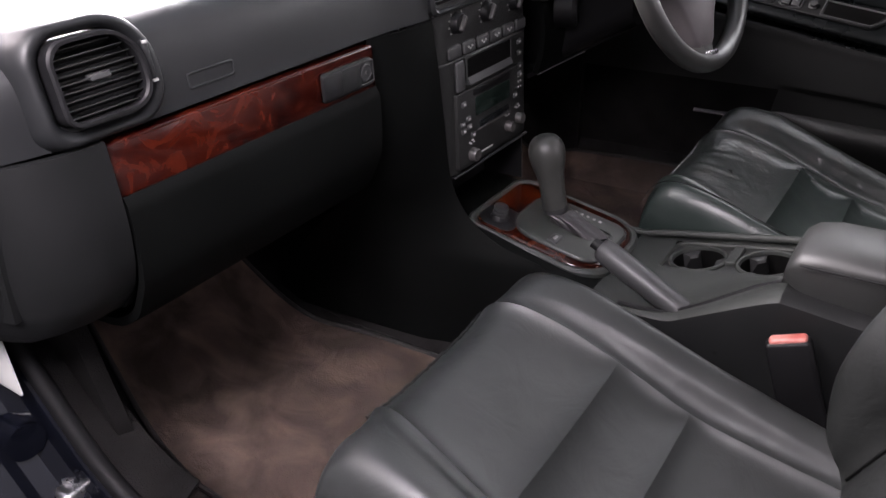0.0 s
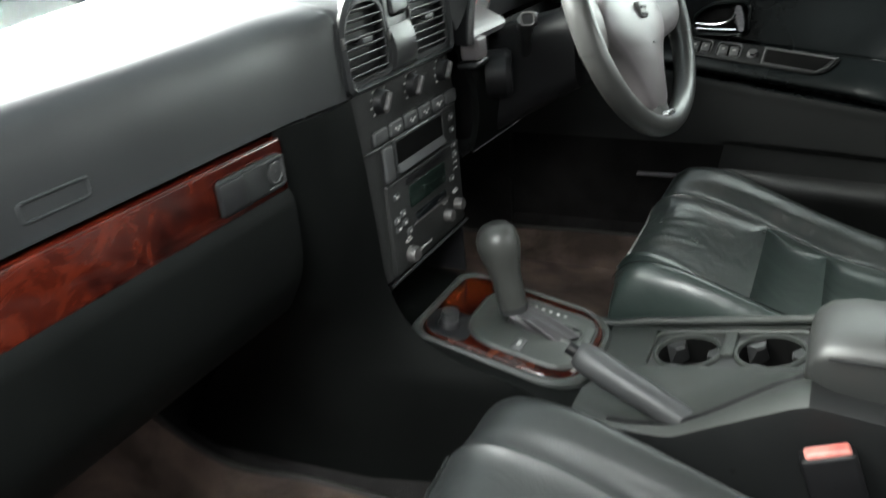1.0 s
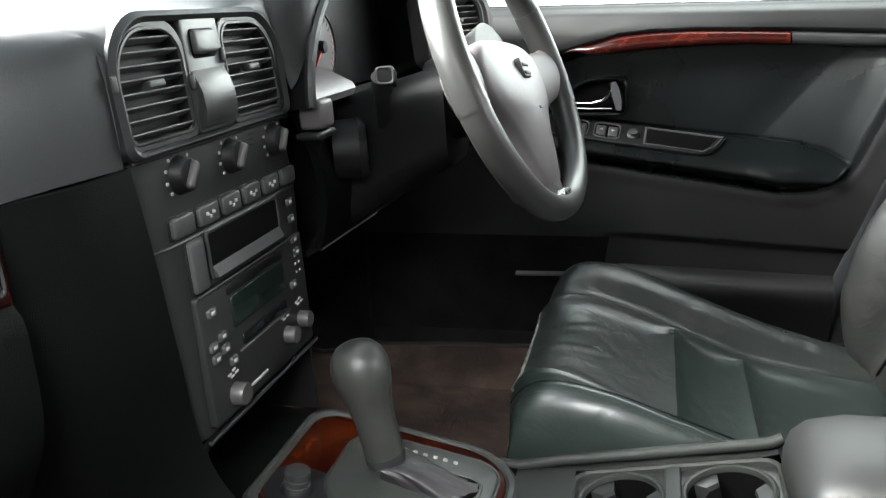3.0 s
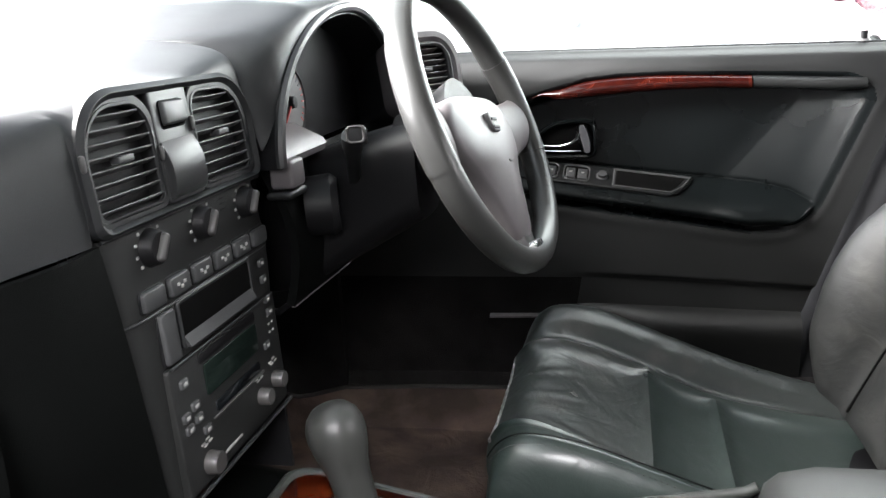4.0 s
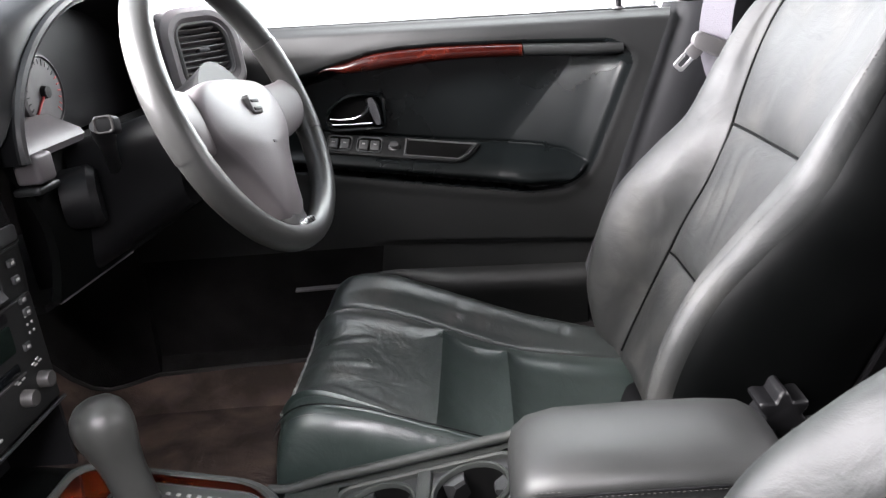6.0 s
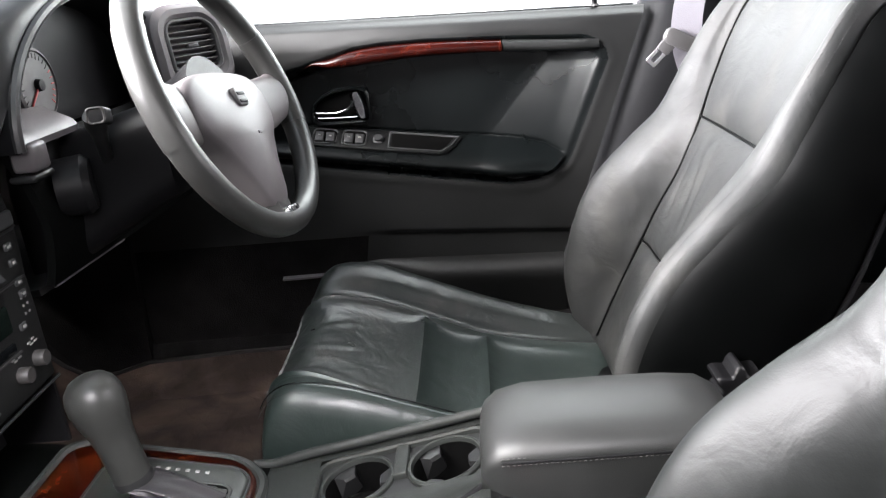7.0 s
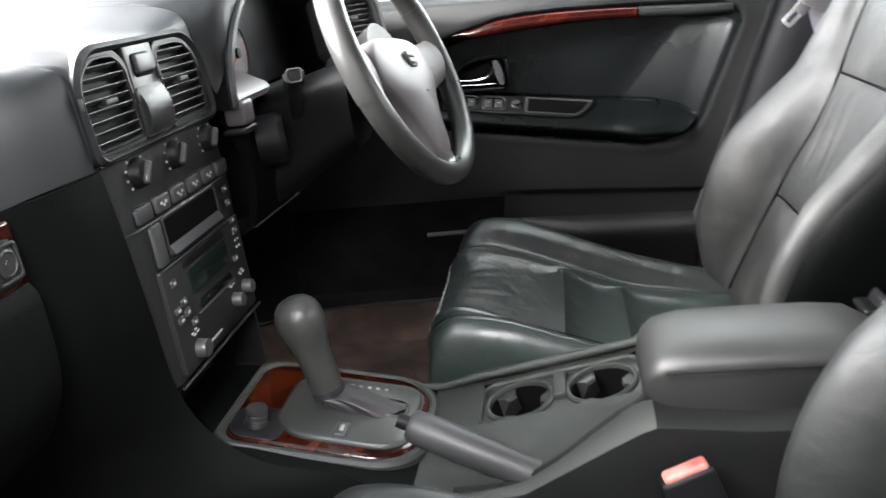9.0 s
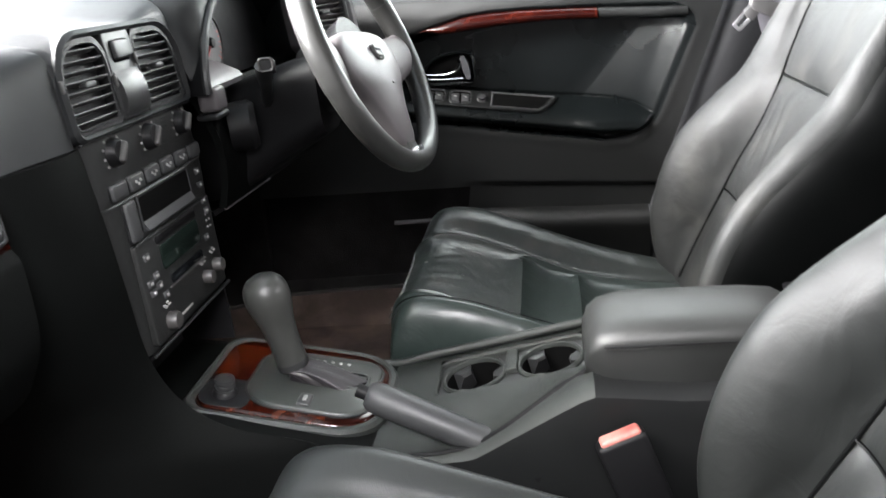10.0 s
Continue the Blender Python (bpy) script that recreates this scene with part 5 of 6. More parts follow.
def seat(x0, y0, recline, label, worn):
    s = thing("front_seat", (x0, y0 + 0.33, 0.17), label, "car seat", "front seats")
    C = pose(x0, y0, 0)
    D = pose(x0, y0 + 0.150, 0.300) @ pose(0, 0, 0, recline)
    hide = LEATHER if worn else SHADELEATHER
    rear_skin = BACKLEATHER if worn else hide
    seat_skin = WORN if worn else PLAINLEATHER
    seat_hide = LEATHER if worn else PLAINLEATHER
    tuck = 0.007 if worn else 0.0045
    seam = 0.55

    def cushion(u, v):
        return cushion_point(u, v, 0.018 if worn else 0.0)

    part("front_face", panel(cushion, span(-seam, seam, 24), span(0, 2.7, 14), 0.004, 1, C, tuck), seat_hide, s)
    part("thigh_panel", panel(cushion, span(-seam, seam, 60), span(2.7, 6, 60), 0.010, 1, C, tuck, folds=THIGH_FOLDS if worn else (), slack=0.0012 if worn else 0.0008), seat_skin, s, "creased leather thigh panel" if worn else "")
    part("middle_panel", panel(cushion, span(-seam, seam, 44), span(6, 7, 20), 0.008, 1, C, tuck, slack=0.0010), seat_hide, s)
    part("rear_panel", panel(cushion, span(-seam, seam, 44), span(7, 10, 36), 0.008, 1, C, tuck, slack=0.0012), seat_hide, s)
    part("inner_bolster", panel(cushion, span(-1, -seam, 40), span(0, 10, 140), 0.006, 1, C, tuck, folds=INNER_FOLDS if worn else (), slack=0.0003), seat_hide, s, "rounded leather side bolster")
    part("outer_bolster", panel(cushion, span(seam, 1, 40), span(0, 10, 140), 0.006, 1, C, tuck, folds=OUTER_FOLDS if worn else (), slack=0.0012 if worn else 0.0008), seat_skin, s, "rounded leather side bolster")
    edge = [C @ (cushion(u, 2.7) + Vector((0, 0.002, 0.0))) for u in span(-0.56, 0.56, 50)]
    part("piping", tube([p + Vector((0, 0.003 + 0.0006 * math.sin(i * 2.1), 0.0035 + 0.0008 * math.sin(i * 1.3))) for i, p in enumerate(edge)], 0.0023, 6), PIPING if worn else hide, s, "frayed pale piping along the front edge" if worn else "")
    for sx in (-seam, seam):
        part("seam", tube([C @ (cushion(sx, v) + Vector((0, 0.001, -0.0048))) for v in span(2.75, 9.8, 50)], 0.0020, 6), hide, s)
        part("seam", tube([D @ (back_point(sx, v) + Vector((0, -0.0050, 0))) for v in span(0.2, 9.6, 50)], 0.0020, 6), SHADESEAMHIDE, s)
    for v in (6, 7):
        part("seam", tube([C @ (cushion(u, v) + Vector((0, 0, -0.0048))) for u in span(-seam, seam, 24)], 0.0018, 6), hide, s)
    for v in (2.35, 5.25):
        part("seam", tube([D @ (back_point(u, v) + Vector((0, -0.0050, 0))) for u in span(-seam, seam, 24)], 0.0018, 6), SHADESEAMHIDE, s)
    part("base", block((x0 - 0.225, y0 + 0.10, 0.185), (x0 + 0.225, y0 + 0.60, 0.262), 0.02), DARK, s, "black seat base")
    for dx in (-0.19, 0.19):
        part("rail", block((x0 + dx - 0.018, y0 + 0.06, 0.160), (x0 + dx + 0.018, y0 + 0.60, 0.190), 0.004), DARK, s, "dark metal seat rail")
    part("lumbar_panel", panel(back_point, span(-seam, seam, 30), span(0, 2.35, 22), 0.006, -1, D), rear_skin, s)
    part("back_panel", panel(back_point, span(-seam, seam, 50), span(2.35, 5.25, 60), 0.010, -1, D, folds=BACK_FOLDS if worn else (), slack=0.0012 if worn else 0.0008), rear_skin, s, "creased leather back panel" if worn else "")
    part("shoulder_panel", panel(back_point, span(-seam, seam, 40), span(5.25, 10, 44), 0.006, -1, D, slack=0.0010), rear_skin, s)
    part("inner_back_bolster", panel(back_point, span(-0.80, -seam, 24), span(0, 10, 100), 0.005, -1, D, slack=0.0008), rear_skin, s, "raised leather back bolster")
    # the driver's backrest side turns from the light; its shade is in the colour
    part("inner_back_side", panel(back_point, span(-1, -0.80, 14), span(0, 10, 60), 0.004, -1, D, 0.003), SHADESEAMHIDE if worn else hide, s, "side of the backrest, blackened to stand for its shade" if worn else "")
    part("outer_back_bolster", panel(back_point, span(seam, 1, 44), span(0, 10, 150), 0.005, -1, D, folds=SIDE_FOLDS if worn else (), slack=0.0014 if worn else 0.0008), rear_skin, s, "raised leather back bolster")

    def rear(u, v):
        h, w, d, xi, lean = spline(BACKREST, v)
        return D @ Vector((u * (w - 0.010), -0.105 - lean - 0.012 * (1 - u * u), h))

    part("back_shell", grid(rear, span(-1, 1, 14), span(0, 10, 24), 0.004), DARK, s, "black rear shell of the backrest")
    if worn:
        for u in (-0.772, -0.742):
            part("stitching", dashes([D @ (back_point(u, v) + Vector((0, 0.0032, 0))) for v in span(0.6, 9.0, 230)], 0.0004), THREAD, s, "row of dark stitches")
        part("welt", tube([C @ (cushion(-0.735, v) + Vector((0, 0.0, 0.0046))) for v in span(2.9, 7.4, 60)], 0.0009, 6), SHADESEAMHIDE, s, "raised welt along the bolster")
        part("stitching", dashes([C @ (cushion(-0.765, v) + Vector((-0.0012, 0.0, 0.0056))) for v in span(2.9, 7.4, 130)], 0.0007), STITCH, s, "row of grey stitches")
    part("headrest", loft([[D @ Vector((x * k, -0.035 + y * k - 0.03 * q, 0.635 + 0.19 * q)) for x, y in rounded(0.25, 0.10, 0.045, 5)] for q, k in ((0.0, 0.70), (0.04, 0.90), (0.15, 0.99), (0.5, 1.0), (0.85, 0.97), (0.96, 0.86), (1.0, 0.66))]), hide, s, "padded leather headrest")
    for dx in (-0.06, 0.06):
        part("headrest_post", tube([D @ Vector((dx, -0.05, 0.56)), D @ Vector((dx, -0.045, 0.65))], 0.006, 10), CHROME, s)
    return s, D


driver, DRIVER_BACK = seat(0.335, 0.0, 24.6, "driver's seat in dark green-black leather, creased and worn", True)
seat(-0.405, 0.056, 27.0, "passenger seat in smooth dark grey leather", False)
star = [((0.023 + 0.005 * math.cos(12 * math.pi * k / 48)) * math.cos(2 * math.pi * k / 48), (0.023 + 0.005 * math.cos(12 * math.pi * k / 48)) * math.sin(2 * math.pi * k / 48)) for k in range(48)]
part("recline_knob", slab(star, 0.03, pose(0.085, 0.070, 0.428, 0, -90, 0), 0.004, -0.02), DARK, driver, "black star-shaped recline knob")

# ---- driver's door ----
door = thing("door_1", (0.70, 0.4, 0.2), "closed driver's door with black vinyl trim and wood strip", "car door", kind="structure")


STRIP_TOP = [(0.120, 0.750), (0.269, 0.762), (0.398, 0.7705), (0.470, 0.7720), (0.520, 0.7690), (0.560, 0.7600), (0.608, 0.7485), (0.90, 0.690)]
STRIP_LOW = [(0.120, 0.731), (0.272, 0.7425), (0.370, 0.7480), (0.457, 0.7475), (0.520, 0.7445), (0.560, 0.7435), (0.608, 0.7480), (0.90, 0.690)]
SEAM_LINE = [(0.10, 0.530), (0.155, 0.548), (0.180, 0.562), (0.206, 0.577), (0.252, 0.589), (0.357, 0.602), (0.492, 0.622), (0.580, 0.637), (0.95, 0.695)]


def floor_line(y):
    """Lower edge of the recessed panel."""
    return 0.5165 + 0.182 * max(y - 0.27, 0.0)


def insert_edge(y, z):
    """Signed distance to the rim of the recessed panel, negative inside; the rear edge slants with the door."""
    rear = 0.098 + 0.43 * max(0.715 - z, 0.0) - y
    top = z - lerp_table(STRIP_TOP, y)[0]
    low = floor_line(y) - z
    r = 0.042
    q = [max(e + r, 0) for e in (rear, max(top, low))]
    return math.hypot(*q) - r + min(max(rear, top, low) + r, 0)


ARM_SECTION = [(0.0, 0.0), (0.10, 0.15), (0.22, 0.35), (0.34, 0.56), (0.46, 0.76), (0.58, 0.91), (0.70, 0.99), (0.80, 0.97), (0.90, 0.76), (0.96, 0.48), (1.0, 0.15)]


def door_x(y, z, arm_too=True):
    x = 0.672 + 0.012 * max(0.8 - z, 0)
    d = insert_edge(y, z)
    inside = smooth01(0.005, -0.016, d)
    rear = y - 0.098 - 0.43 * max(0.715 - z, 0.0)
    k = rear / (0.085 + 0.085 * min(max((0.755 - z) / 0.165, 0.0), 1.0))
    scoop = min(max(0.85 * k + 0.15 * smooth01(-0.1, 1.1, k), 0.0), 1.0) if k < 0.9 else 1 - 0.085 * max(1.2 - k, 0) ** 2 / 0.09
    x += inside * (0.004 * smooth01(0.0, 0.05, rear) + 0.037 * scoop)
    x -= 0.0010 * math.exp(-((d - 0.015) / 0.009) ** 2) - 0.0006 * math.exp(-((d - 0.001) / 0.006) ** 2)
    if z > 0.775:
        x += 0.016 * ((z - 0.775) / 0.04) ** 1.5
    seam = lerp_table(SEAM_LINE, y)[0]
    k = (seam - z) / max(seam - floor_line(y) - 0.004, 0.01)
    if arm_too and 0 < k < 1:
        x -= lerp_table(ARM_SECTION, k)[0] * (0.018 * smooth01(0.135, 0.20, y) + 0.040 * smooth01(0.16, 0.30, y)) * smooth01(0.0, -0.012, d)
    if arm_too:
        x += 0.0030 * math.exp(-((z - seam) / 0.0022) ** 2) * smooth01(-0.004, -0.02, d)
    step = 0.4063 + 0.081 * y - z
    x += 0.010 * smooth01(0.0, 0.012, step) * smooth01(0.56, 0.44, y - 0.35 * step)
    return x


def door_edge(z):
    """Rear edge of the door at that height."""
    return 0.035 + 0.352 * (0.79 - z)


def door_skin(u, v):
    z0 = 0.18 + 0.632 * v
    y = door_edge(z0) + (1.02 - door_edge(z0)) * u
    z = 0.18 + (0.632 + 0.048 * (y - 0.4)) * v
    d = insert_edge(y, z) - 0.007
    if abs(d) < 0.0014:  # the cells follow the rim of the recess
        gy, gz = [(insert_edge(y + a, z + b) - 0.007 - d) / 0.0005 for a, b in ((0.0005, 0), (0, 0.0005))]
        q = max(gy * gy + gz * gz, 0.2)
        y, z = y - d * gy / q, z - d * gz / q
    return (door_x(y, z) + 0.012 * smooth01(0.975, 1.0, v), y, z)


def door_zone(x, y, z):
    """Which of the three surfaces of the lining lies at that place."""
    if insert_edge(y, z) < 0.007:
        return "insert"
    v = (z - 0.18) / (0.632 + 0.048 * (y - 0.4))
    e = door_edge(0.18 + 0.632 * v)
    # kick: lower front zone where shade is put into the colour
    return "kick" if v < 0.4023 and y > e + (1.02 - e) * 0.4415 else "trim"


def door_piece(zone):
    bm = grid(door_skin, span(0, 1, 300), span(0, 1, 220))
    bmesh.ops.delete(bm, geom=[f for f in bm.faces if door_zone(*f.calc_center_median()) != zone], context="FACES")
    back = bmesh.ops.extrude_face_region(bm, geom=bm.faces[:], use_keep_orig=True)["geom"]
    bmesh.ops.translate(bm, verts=[v for v in back if isinstance(v, bmesh.types.BMVert)], vec=(0.004, 0, 0))
    return bm


part("trim_panel", door_piece("trim"), LEDGE, door, "charcoal grained vinyl trim panel", angle=75)
part("insert_panel", door_piece("insert"), DOORVINYL, door, "black vinyl panel recessed in the trim", angle=75)
# lining coloured near black where the door falls into shade by the footwell
part("shaded_lower_panel", door_piece("kick"), CARPET, door, "lower front of the lining, coloured black for shade", angle=75)


def arm_at(y, k):
    """A place on the padded armrest, k from its seam down to its foot."""
    seam = lerp_table(SEAM_LINE, y)[0]
    z = seam + (floor_line(y) + 0.004 - seam) * k
    return Vector((door_x(y, z), y, z))


part("armrest_seam", tube([arm_at(y, 0.0) + Vector((-0.0028, 0, 0.0)) for y in span(0.180, 0.62, 60)], 0.0009, 6), DOORVINYL, door, "raised stitched seam of the armrest")

# switch plate: it lies on the sloping top of the armrest
along = (arm_at(0.40, 0.2) - arm_at(0.56, 0.2)).normalized()
up_slope = arm_at(0.48, 0.04) - arm_at(0.48, 0.38)
out_of = along.cross(up_slope).normalized()
up_slope = out_of.cross(along)
PM = Matrix.Translation(arm_at(0.490, 0.260) + out_of * 0.001) @ Matrix((along, up_slope, out_of)).transposed().to_4x4()
plate_outline = [(-0.150, -0.023), (-0.150, 0.024), (0.095, 0.024), (0.138, 0.020), (0.130, 0.002), (0.114, -0.020), (0.098, -0.026)]
switches = part("switch_plate", slab(plate_outline, 0.0045, PM, 0.002, -0.012), PLASTIC, door, "dark window switch plate with pull pocket")
pocket_outline = [(0.014, -0.017), (0.014, 0.017), (0.124, 0.0160), (0.112, -0.006), (0.100, -0.0185)]
# the pocket has no depth: a flat black plate gives its shade
part("pull_pocket", slab(pocket_outline, 0.0052, PM, 0.0004, 0.003), HOLE, switches, "flat black plate for the pull pocket's shade")
part("pocket_rim", frame_ring([(0.008, -0.022), (0.008, 0.021), (0.134, 0.0200), (0.121, -0.007), (0.104, -0.0238)], 0.0042, 0.0072, PM, 0.003, 0.0012), BUTTON, switches, "grey rim of the pull pocket")
for sx in (-0.104, -0.052):
    w = part("window_switch", frame_ring(rounded(0.045, 0.038, 0.009, 4), 0.003, 0.0068, PM @ pose(sx, 0, 0), 0.002, 0.001), BUTTON, switches, "raised surround of two rockers")
    # flat black plate for the shade round the rockers
    part("well", slab(rounded(0.040, 0.033, 0.006, 4), 0.0050, PM @ pose(sx, 0, 0), 0.0004, 0.003), HOLE, w)
    for dx in (-0.0098, 0.0098):
        part("rocker", turned(block((-0.0082, -0.0135, 0.003), (0.0082, 0.0070, 0.0108), 0.0022), PM @ pose(sx + dx, 0, 0, 10)), BUTTON, w, "grey window rocker")
        part("mark", slab(rounded(0.0052, 0.0022, 0.0005, 2), 0.0118, PM @ pose(sx + dx, -0.002, 0, 10), 0.0003, 0.009), WHITEINK, w)
part("mirror_switch", lathe([(0.0, 0.003), (0.010, 0.003), (0.010, 0.006), (0.0078, 0.007), (0.0072, 0.012), (0.0, 0.0125)], PM @ pose(-0.010, -0.001, 0), 20), BUTTON, switches, "small round mirror switch")

# inner handle
HM = Matrix.Translation((0.708, 0.557, 0.675)) @ Matrix(((0, 0, -1, 0), (-1, 0, 0, 0), (0, 1, 0, 0), (0, 0, 0, 1)))
HANDLE_LINE = [(-0.0555, -0.022), (-0.0575, -0.008), (-0.050, 0.008), (-0.034, 0.0215), (-0.014, 0.029), (0.010, 0.0315), (0.036, 0.0310), (0.046, 0.0270), (0.0500, 0.017), (0.0500, -0.022), (0.0465, -0.031), (0.037, -0.0345), (-0.040, -0.0320), (-0.050, -0.0290)]
handle = part("handle_bezel", frame_ring(HANDLE_LINE, 0.0062, 0.0105, HM, -0.010, 0.003), DOORVINYL, door, "dark bezel round the door handle")
# flat plate whose black colour stands for the shade in the cup
part("cup", slab([(x * 0.94, y * 0.92) for x, y in HANDLE_LINE], 0.0010, HM, 0.0005, -0.010), HOLE, handle, "flat handle cup, coloured black for its shade")
part("lever", tube([HM @ Vector(p) for p in ((-0.047, -0.0075, 0.008), (-0.030, -0.0095, 0.010), (-0.008, -0.0100, 0.012), (0.009, -0.0060, 0.0135), (0.018, 0.0010, 0.014), (0.022, 0.0100, 0.014))], [0.0022, 0.0028, 0.0032, 0.0042, 0.0058, 0.0066], 12, flat=0.7), CHROME, handle, "chrome door handle")
part("lever_root", loft([[HM @ Vector((x, y, z)) for x, z in ((x0, 0.001), (x0 - 0.001, 0.012), (x0 + 0.004, 0.0165), (x1 - 0.004, 0.0160), (x1, 0.010), (x1, 0.001))] for y, x0, x1 in ((-0.0235, 0.030, 0.042), (-0.021, 0.027, 0.0435), (-0.006, 0.022, 0.0435), (0.010, 0.0185, 0.040), (0.0205, 0.0185, 0.036), (0.0235, 0.021, 0.034))]), DARKCHROME, handle, "chrome root of the handle")
part("lower_edge", tube([HM @ Vector(p) for p in ((-0.046, -0.0180, 0.004), (-0.010, -0.0205, 0.005), (0.024, -0.0215, 0.005))], [0.0012, 0.0017, 0.0020], 8), CHROME, handle, "thin chrome lower edge")


# wood strip along the top of the panel
def strip_row(y, sunk=0.0):
    top, low = spline_at(STRIP_TOP, y), spline_at(STRIP_LOW, y)
    h = max(top - low, 0.0012)
    x = 0.676 - 0.35 * min(h, 0.02) + sunk
    return [Vector((x + dx * min(1, h / 0.015), y, top - k * h)) for dx, k in ((0.016, 0.0), (0.0, 0.0), (-0.0062, 0.16), (-0.0088, 0.42), (-0.0085, 0.68), (-0.0050, 0.92), (0.0, 1.0), (0.016, 1.0))]


part("door_wood", loft([strip_row(y) for y in span(0.270, 0.6075, 40)]), WOODDARK, door, "glossy dark red burl wood strip", angle=60)
part("strip_cap", loft([strip_row(y, 0.002 + 0.004 * smooth01(0.16, 0.105, y)) for y in span(0.107, 0.268, 16)]), LEDGE, door, "charcoal vinyl end of the strip", angle=60)
part("lock_pin", tube([(0.697, 0.108, 0.795), (0.697, 0.108, 0.815)], [0.0045, 0.0055], 10), DARK, door, "black lock pin")
part("lock_collar", lathe([(0.0, 0), (0.010, 0), (0.007, 0.004), (0.0, 0.004)], pose(0.700, 0.108, 0.800)), GREYTRIM, door)


def bin_row(y):
    """Ledge that stands out low on the door."""
    o = 0.020 * smooth01(0.56, 0.40, y)
    top = 0.366 + 0.052 * (y - 0.30)
    return [Vector((0.682 - k, y, z)) for k, z in ((0, top + 0.012), (0.3 * o + 0.006, top + 0.008), (0.8 * o + 0.006, top), (o + 0.006, top - 0.010), (o + 0.007, top - 0.026), (0.8 * o + 0.005, top - 0.040), (0.4 * o + 0.004, 0.27), (0, 0.24))]


part("door_bin", loft([bin_row(y) for y in span(0.185, 0.58, 24)]), LEDGE, door, "moulded storage bin low on the door", angle=75)
part("sill_strip", loft([[(0.600, y, 0.393), (0.60, y, 0.396), (0.610, y, 0.398), (0.612, y, 0.393)] for y in span(0.50, 0.69, 4)]), AIRBAG, door, "bright metal strip by the door foot")
pane = part("window_pane", grid(lambda u, v: (0.730 - 0.10 * v, 0.02 + 0.98 * u - 0.10 * v - 0.36 * u * v, 0.80 + 0.32 * v), span(0, 1, 6), span(0, 1, 4), 0.004), GLASS, door, "clear side window")
pane.visible_shadow = False
part("window_seal", tube([(0.722, y, 0.808 + 0.048 * (y - 0.4)) for y in span(0.04, 1.02, 10)], 0.006, 8), RUBBER, door)
part("sail_panel", loft([[(x, 0.86, 0.825), (x, 1.10, 0.83), (x, 0.97, 0.93)] for x in (0.69, 0.72)]), DARK, door, "black triangular mirror panel")
mirror = part("door_mirror", loft([[(0.78 + px, 0.93 + k, 0.875 + pz) for px, pz in rounded(0.19, 0.12, 0.04, 5)] for k in (0.0, 0.05)]), SILVERCAR, door, "door mirror housing")

# ---- belt pillar ----
post = thing("belt_pillar", (0.70, -0.02, 0.2), "grey centre pillar trim behind the driver's door", "pillar", kind="structure")


def pillar_row(z):
    e = door_edge(z)
    lean = 0.13 * max(z - 0.80, 0)
    return [Vector((x - lean, y, z)) for x, y in ((0.74, e - 0.004), (0.716, e - 0.007), (0.690, e - 0.020), (0.672, e - 0.042), (0.663, e - 0.075), (0.660, e - 0.13), (0.68, e - 0.30), (0.72, e - 0.31))]


part("lower_trim", loft([pillar_row(z) for z in span(0.2, 0.80, 8)]), PILLAR, post, "dark grey lower pillar trim")
part("upper_trim", loft([pillar_row(z) for z in span(0.803, 1.16, 6)]), HEADLINER, post, "pale upper pillar trim")
belt = thing("seat_belt", (0.66, -0.02, 0.3), "grey webbing seat belt hanging on the pillar", "seat belt")


def belt_point(q, k):
    x, y, z = spline([(0.600, -0.11, 1.10), (0.630, -0.062, 0.90), (0.628, -0.026, 0.75), (0.640, -0.060, 0.60), (0.64, -0.08, 0.30)], q * 4)
    return (x + 0.006 * k, y + 0.023 * k, z)


part("webbing", grid(belt_point, span(0, 1, 30), span(-1, 1, 4), 0.0015), WEBBING, belt)
TM = Matrix.Translation((0.618, -0.012, 0.738)) @ Matrix(((0, 0, -1, 0), (-1, 0, 0, 0), (0, 1, 0, 0), (0, 0, 0, 1))) @ pose(0, 0, 0, 0, 0, -28)
part("tongue_cover", slab(rounded(0.050, 0.026, [0.006, 0.010, 0.012, 0.004], 4), 0.006, TM, 0.0025, -0.007), GREYTRIM, belt, "pale grey tongue cover")
part("tongue_neck", slab(rounded(0.022, 0.020, 0.004, 3), 0.0035, TM @ pose(-0.014, -0.018, 0, 0, 0, -18), 0.001, -0.004), GREYTRIM, belt)
part("tongue", frame_ring(rounded(0.019, 0.032, 0.004, 3), 0.0055, 0.001, TM @ pose(-0.021, -0.037, 0, 0, 0, -18), -0.001, 0.0005), SATIN, belt, "slotted steel belt tongue")


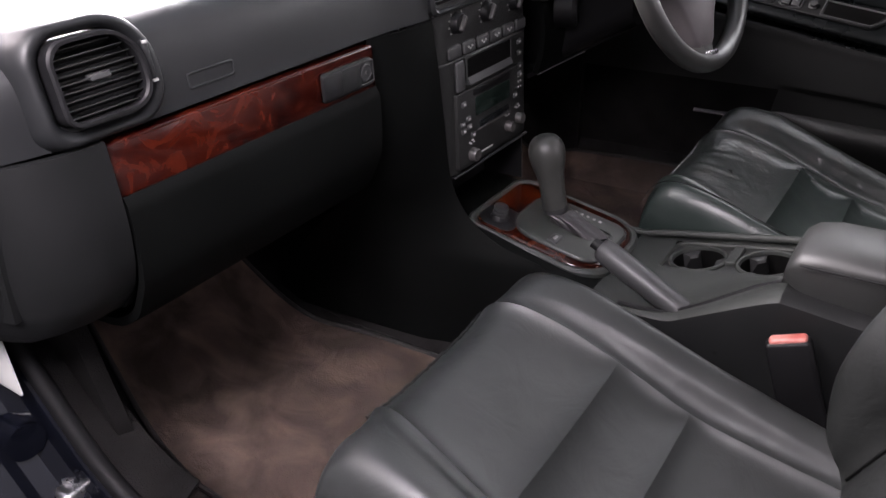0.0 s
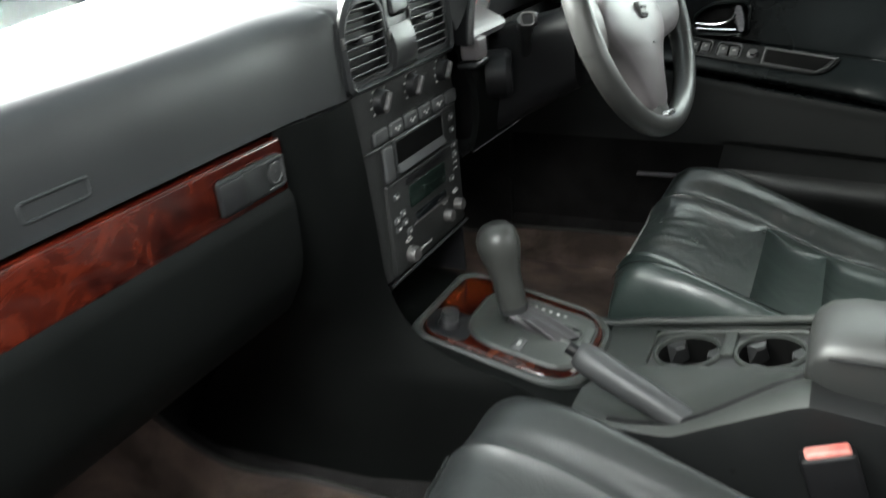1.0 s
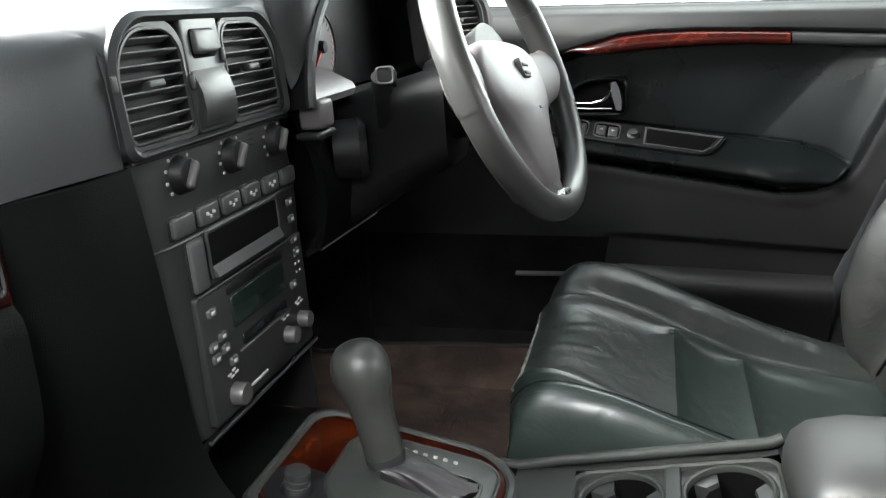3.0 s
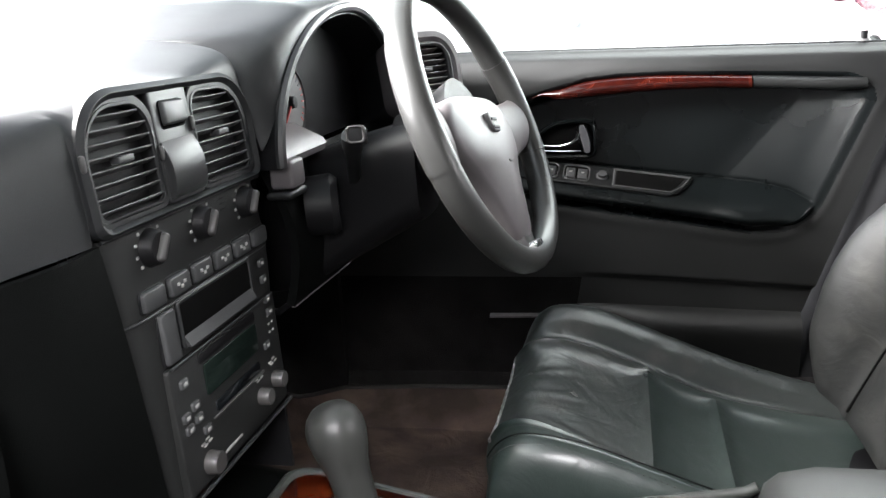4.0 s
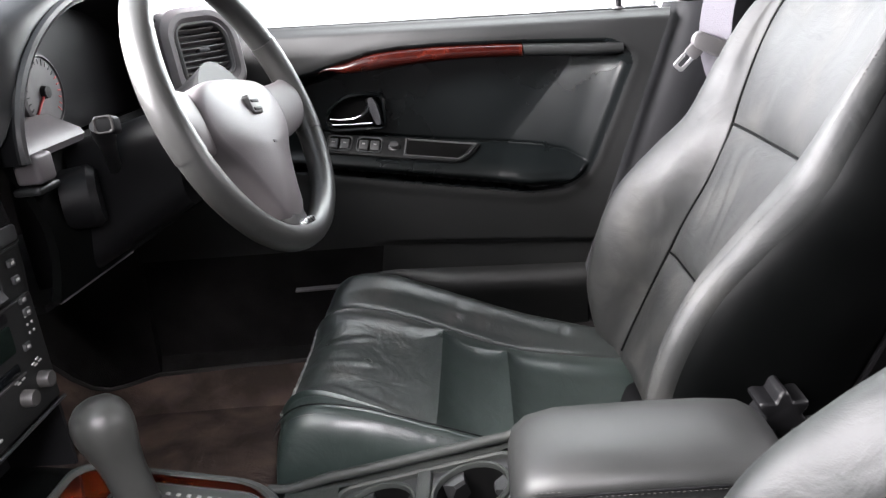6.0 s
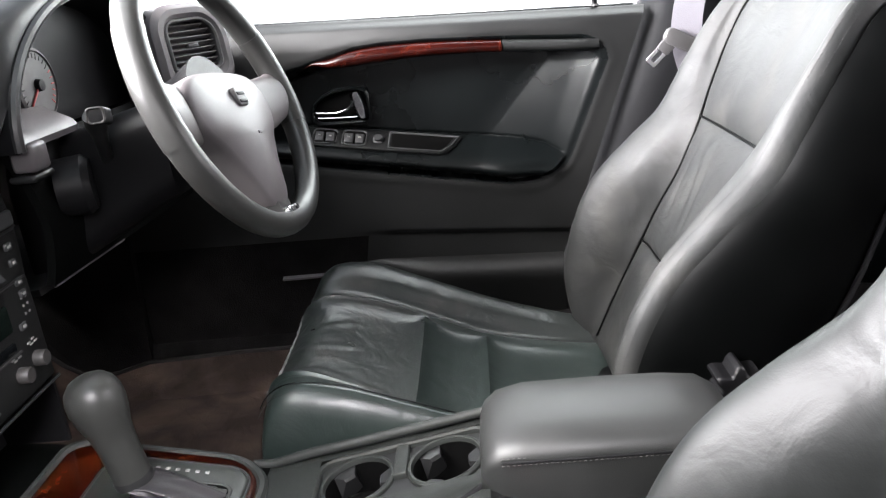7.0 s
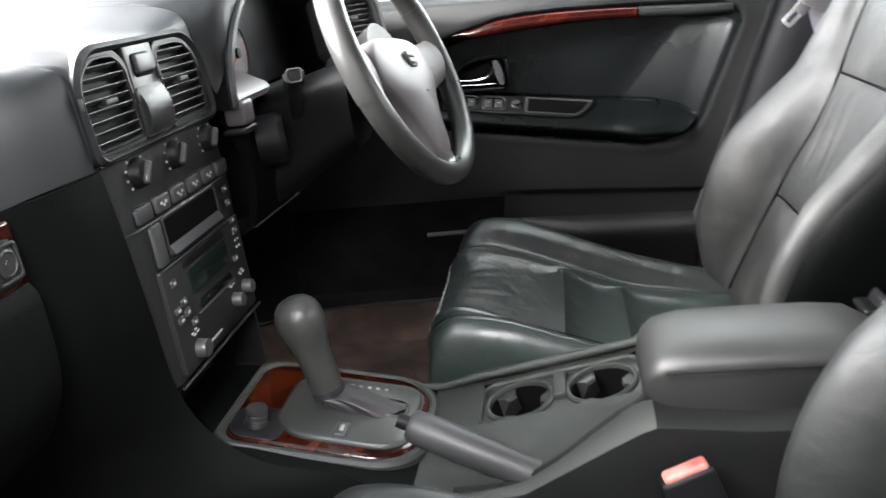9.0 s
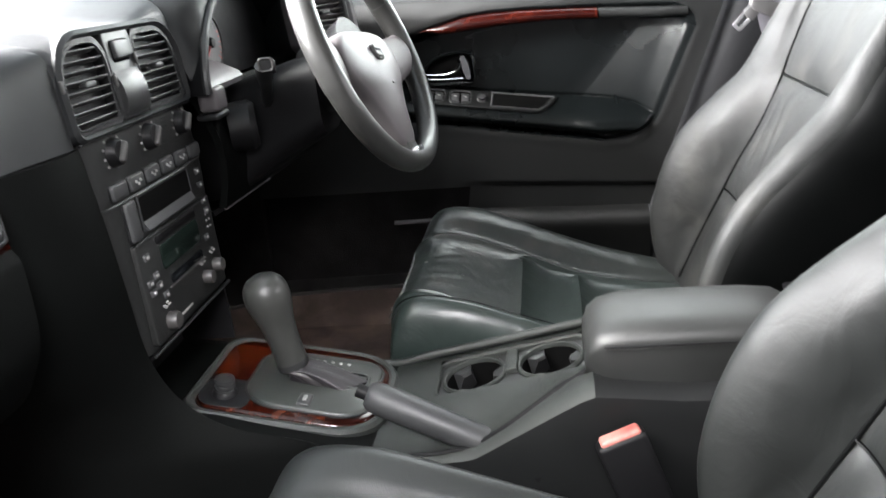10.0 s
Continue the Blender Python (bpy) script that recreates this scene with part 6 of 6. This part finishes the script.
# ---- beyond the windows ----
def parked_car(name, at, heading, paint, label):
    """A saloon whose nose points along its local -x."""
    c = thing(name, at, label, "car")
    M = Matrix.Translation(at) @ pose(0, 0, 0, 0, 0, heading)
    side = [(-2.1, 0.30), (-2.18, 0.50), (-2.12, 0.72), (-1.95, 0.80), (-1.0, 0.96), (-0.35, 1.40), (0.95, 1.44), (1.55, 1.04), (2.05, 0.98), (2.15, 0.6), (2.1, 0.30)]
    part("body", turned(loft([[(x * k, y, 0.3 + (z - 0.3) * q) for x, z in side] for y, k, q in ((-0.86, 0.93, 0.80), (-0.82, 0.97, 0.92), (-0.70, 0.99, 0.98), (-0.5, 1.0, 1.0), (0.5, 1.0, 1.0), (0.70, 0.99, 0.98), (0.82, 0.97, 0.92), (0.86, 0.93, 0.80))]), M), paint, c)
    part("windscreen", turned(loft([[(x, -0.62, z), (x, 0.62, z)] + [(x - 0.02, 0.62, z + 0.01), (x - 0.02, -0.62, z + 0.01)] for x, z in ((-0.98, 0.98), (-0.42, 1.36))]), M), GLASS, c)
    part("grille", turned(block((-2.185, -0.30, 0.56), (-2.10, 0.30, 0.70), 0.02), M), DARK, c, "dark radiator grille")
    part("lower_intake", turned(block((-2.17, -0.50, 0.34), (-2.08, 0.50, 0.44), 0.02), M), DARK, c)
    part("number_plate", turned(block((-2.20, -0.26, 0.46), (-2.17, 0.26, 0.55), 0.004), M), WHITEPAPER, c, "plain pale number plate")
    for s in (-1, 1):
        part("headlight", turned(block((-2.12, s * 0.56 - 0.20, 0.58), (-1.95, s * 0.56 + 0.20, 0.73), 0.05), M), GREYTRIM, c, "clear headlight")
        part("side_glass", turned(loft([[(-0.75, y, 1.00), (1.2, y, 1.03), (0.8, y, 1.34), (-0.3, y, 1.33)] for y in (s * 0.80, s * 0.845)]), M), GLASS, c)
        part("door_mirror", turned(block((-0.80, s * 0.95 - 0.09, 0.98), (-0.70, s * 0.95 + 0.09, 1.10), 0.03), M), paint, c)
        for wx in (-1.35, 1.3):
            w = part("wheel", turned(lathe([(0.0, -0.1), (0.30, -0.1), (0.32, -0.07), (0.32, 0.07), (0.30, 0.1), (0.0, 0.1)], pose(wx, s * 0.79, 0.32, 90)), M), RUBBER, c)
            part("rim", turned(lathe([(0.0, -0.11), (0.20, -0.108), (0.21, 0.108), (0.0, 0.11)], pose(wx, s * 0.79, 0.32, 90)), M), SATIN, w)
    return c


parked_car("parked_car", (6.56, 1.04, -0.16), 60, SILVERCAR, "silver saloon parked at an angle across the aisle")
parked_car("parked_car", (9.6, -2.6, -0.16), 8, MAROON, "maroon saloon parked next to the silver one")
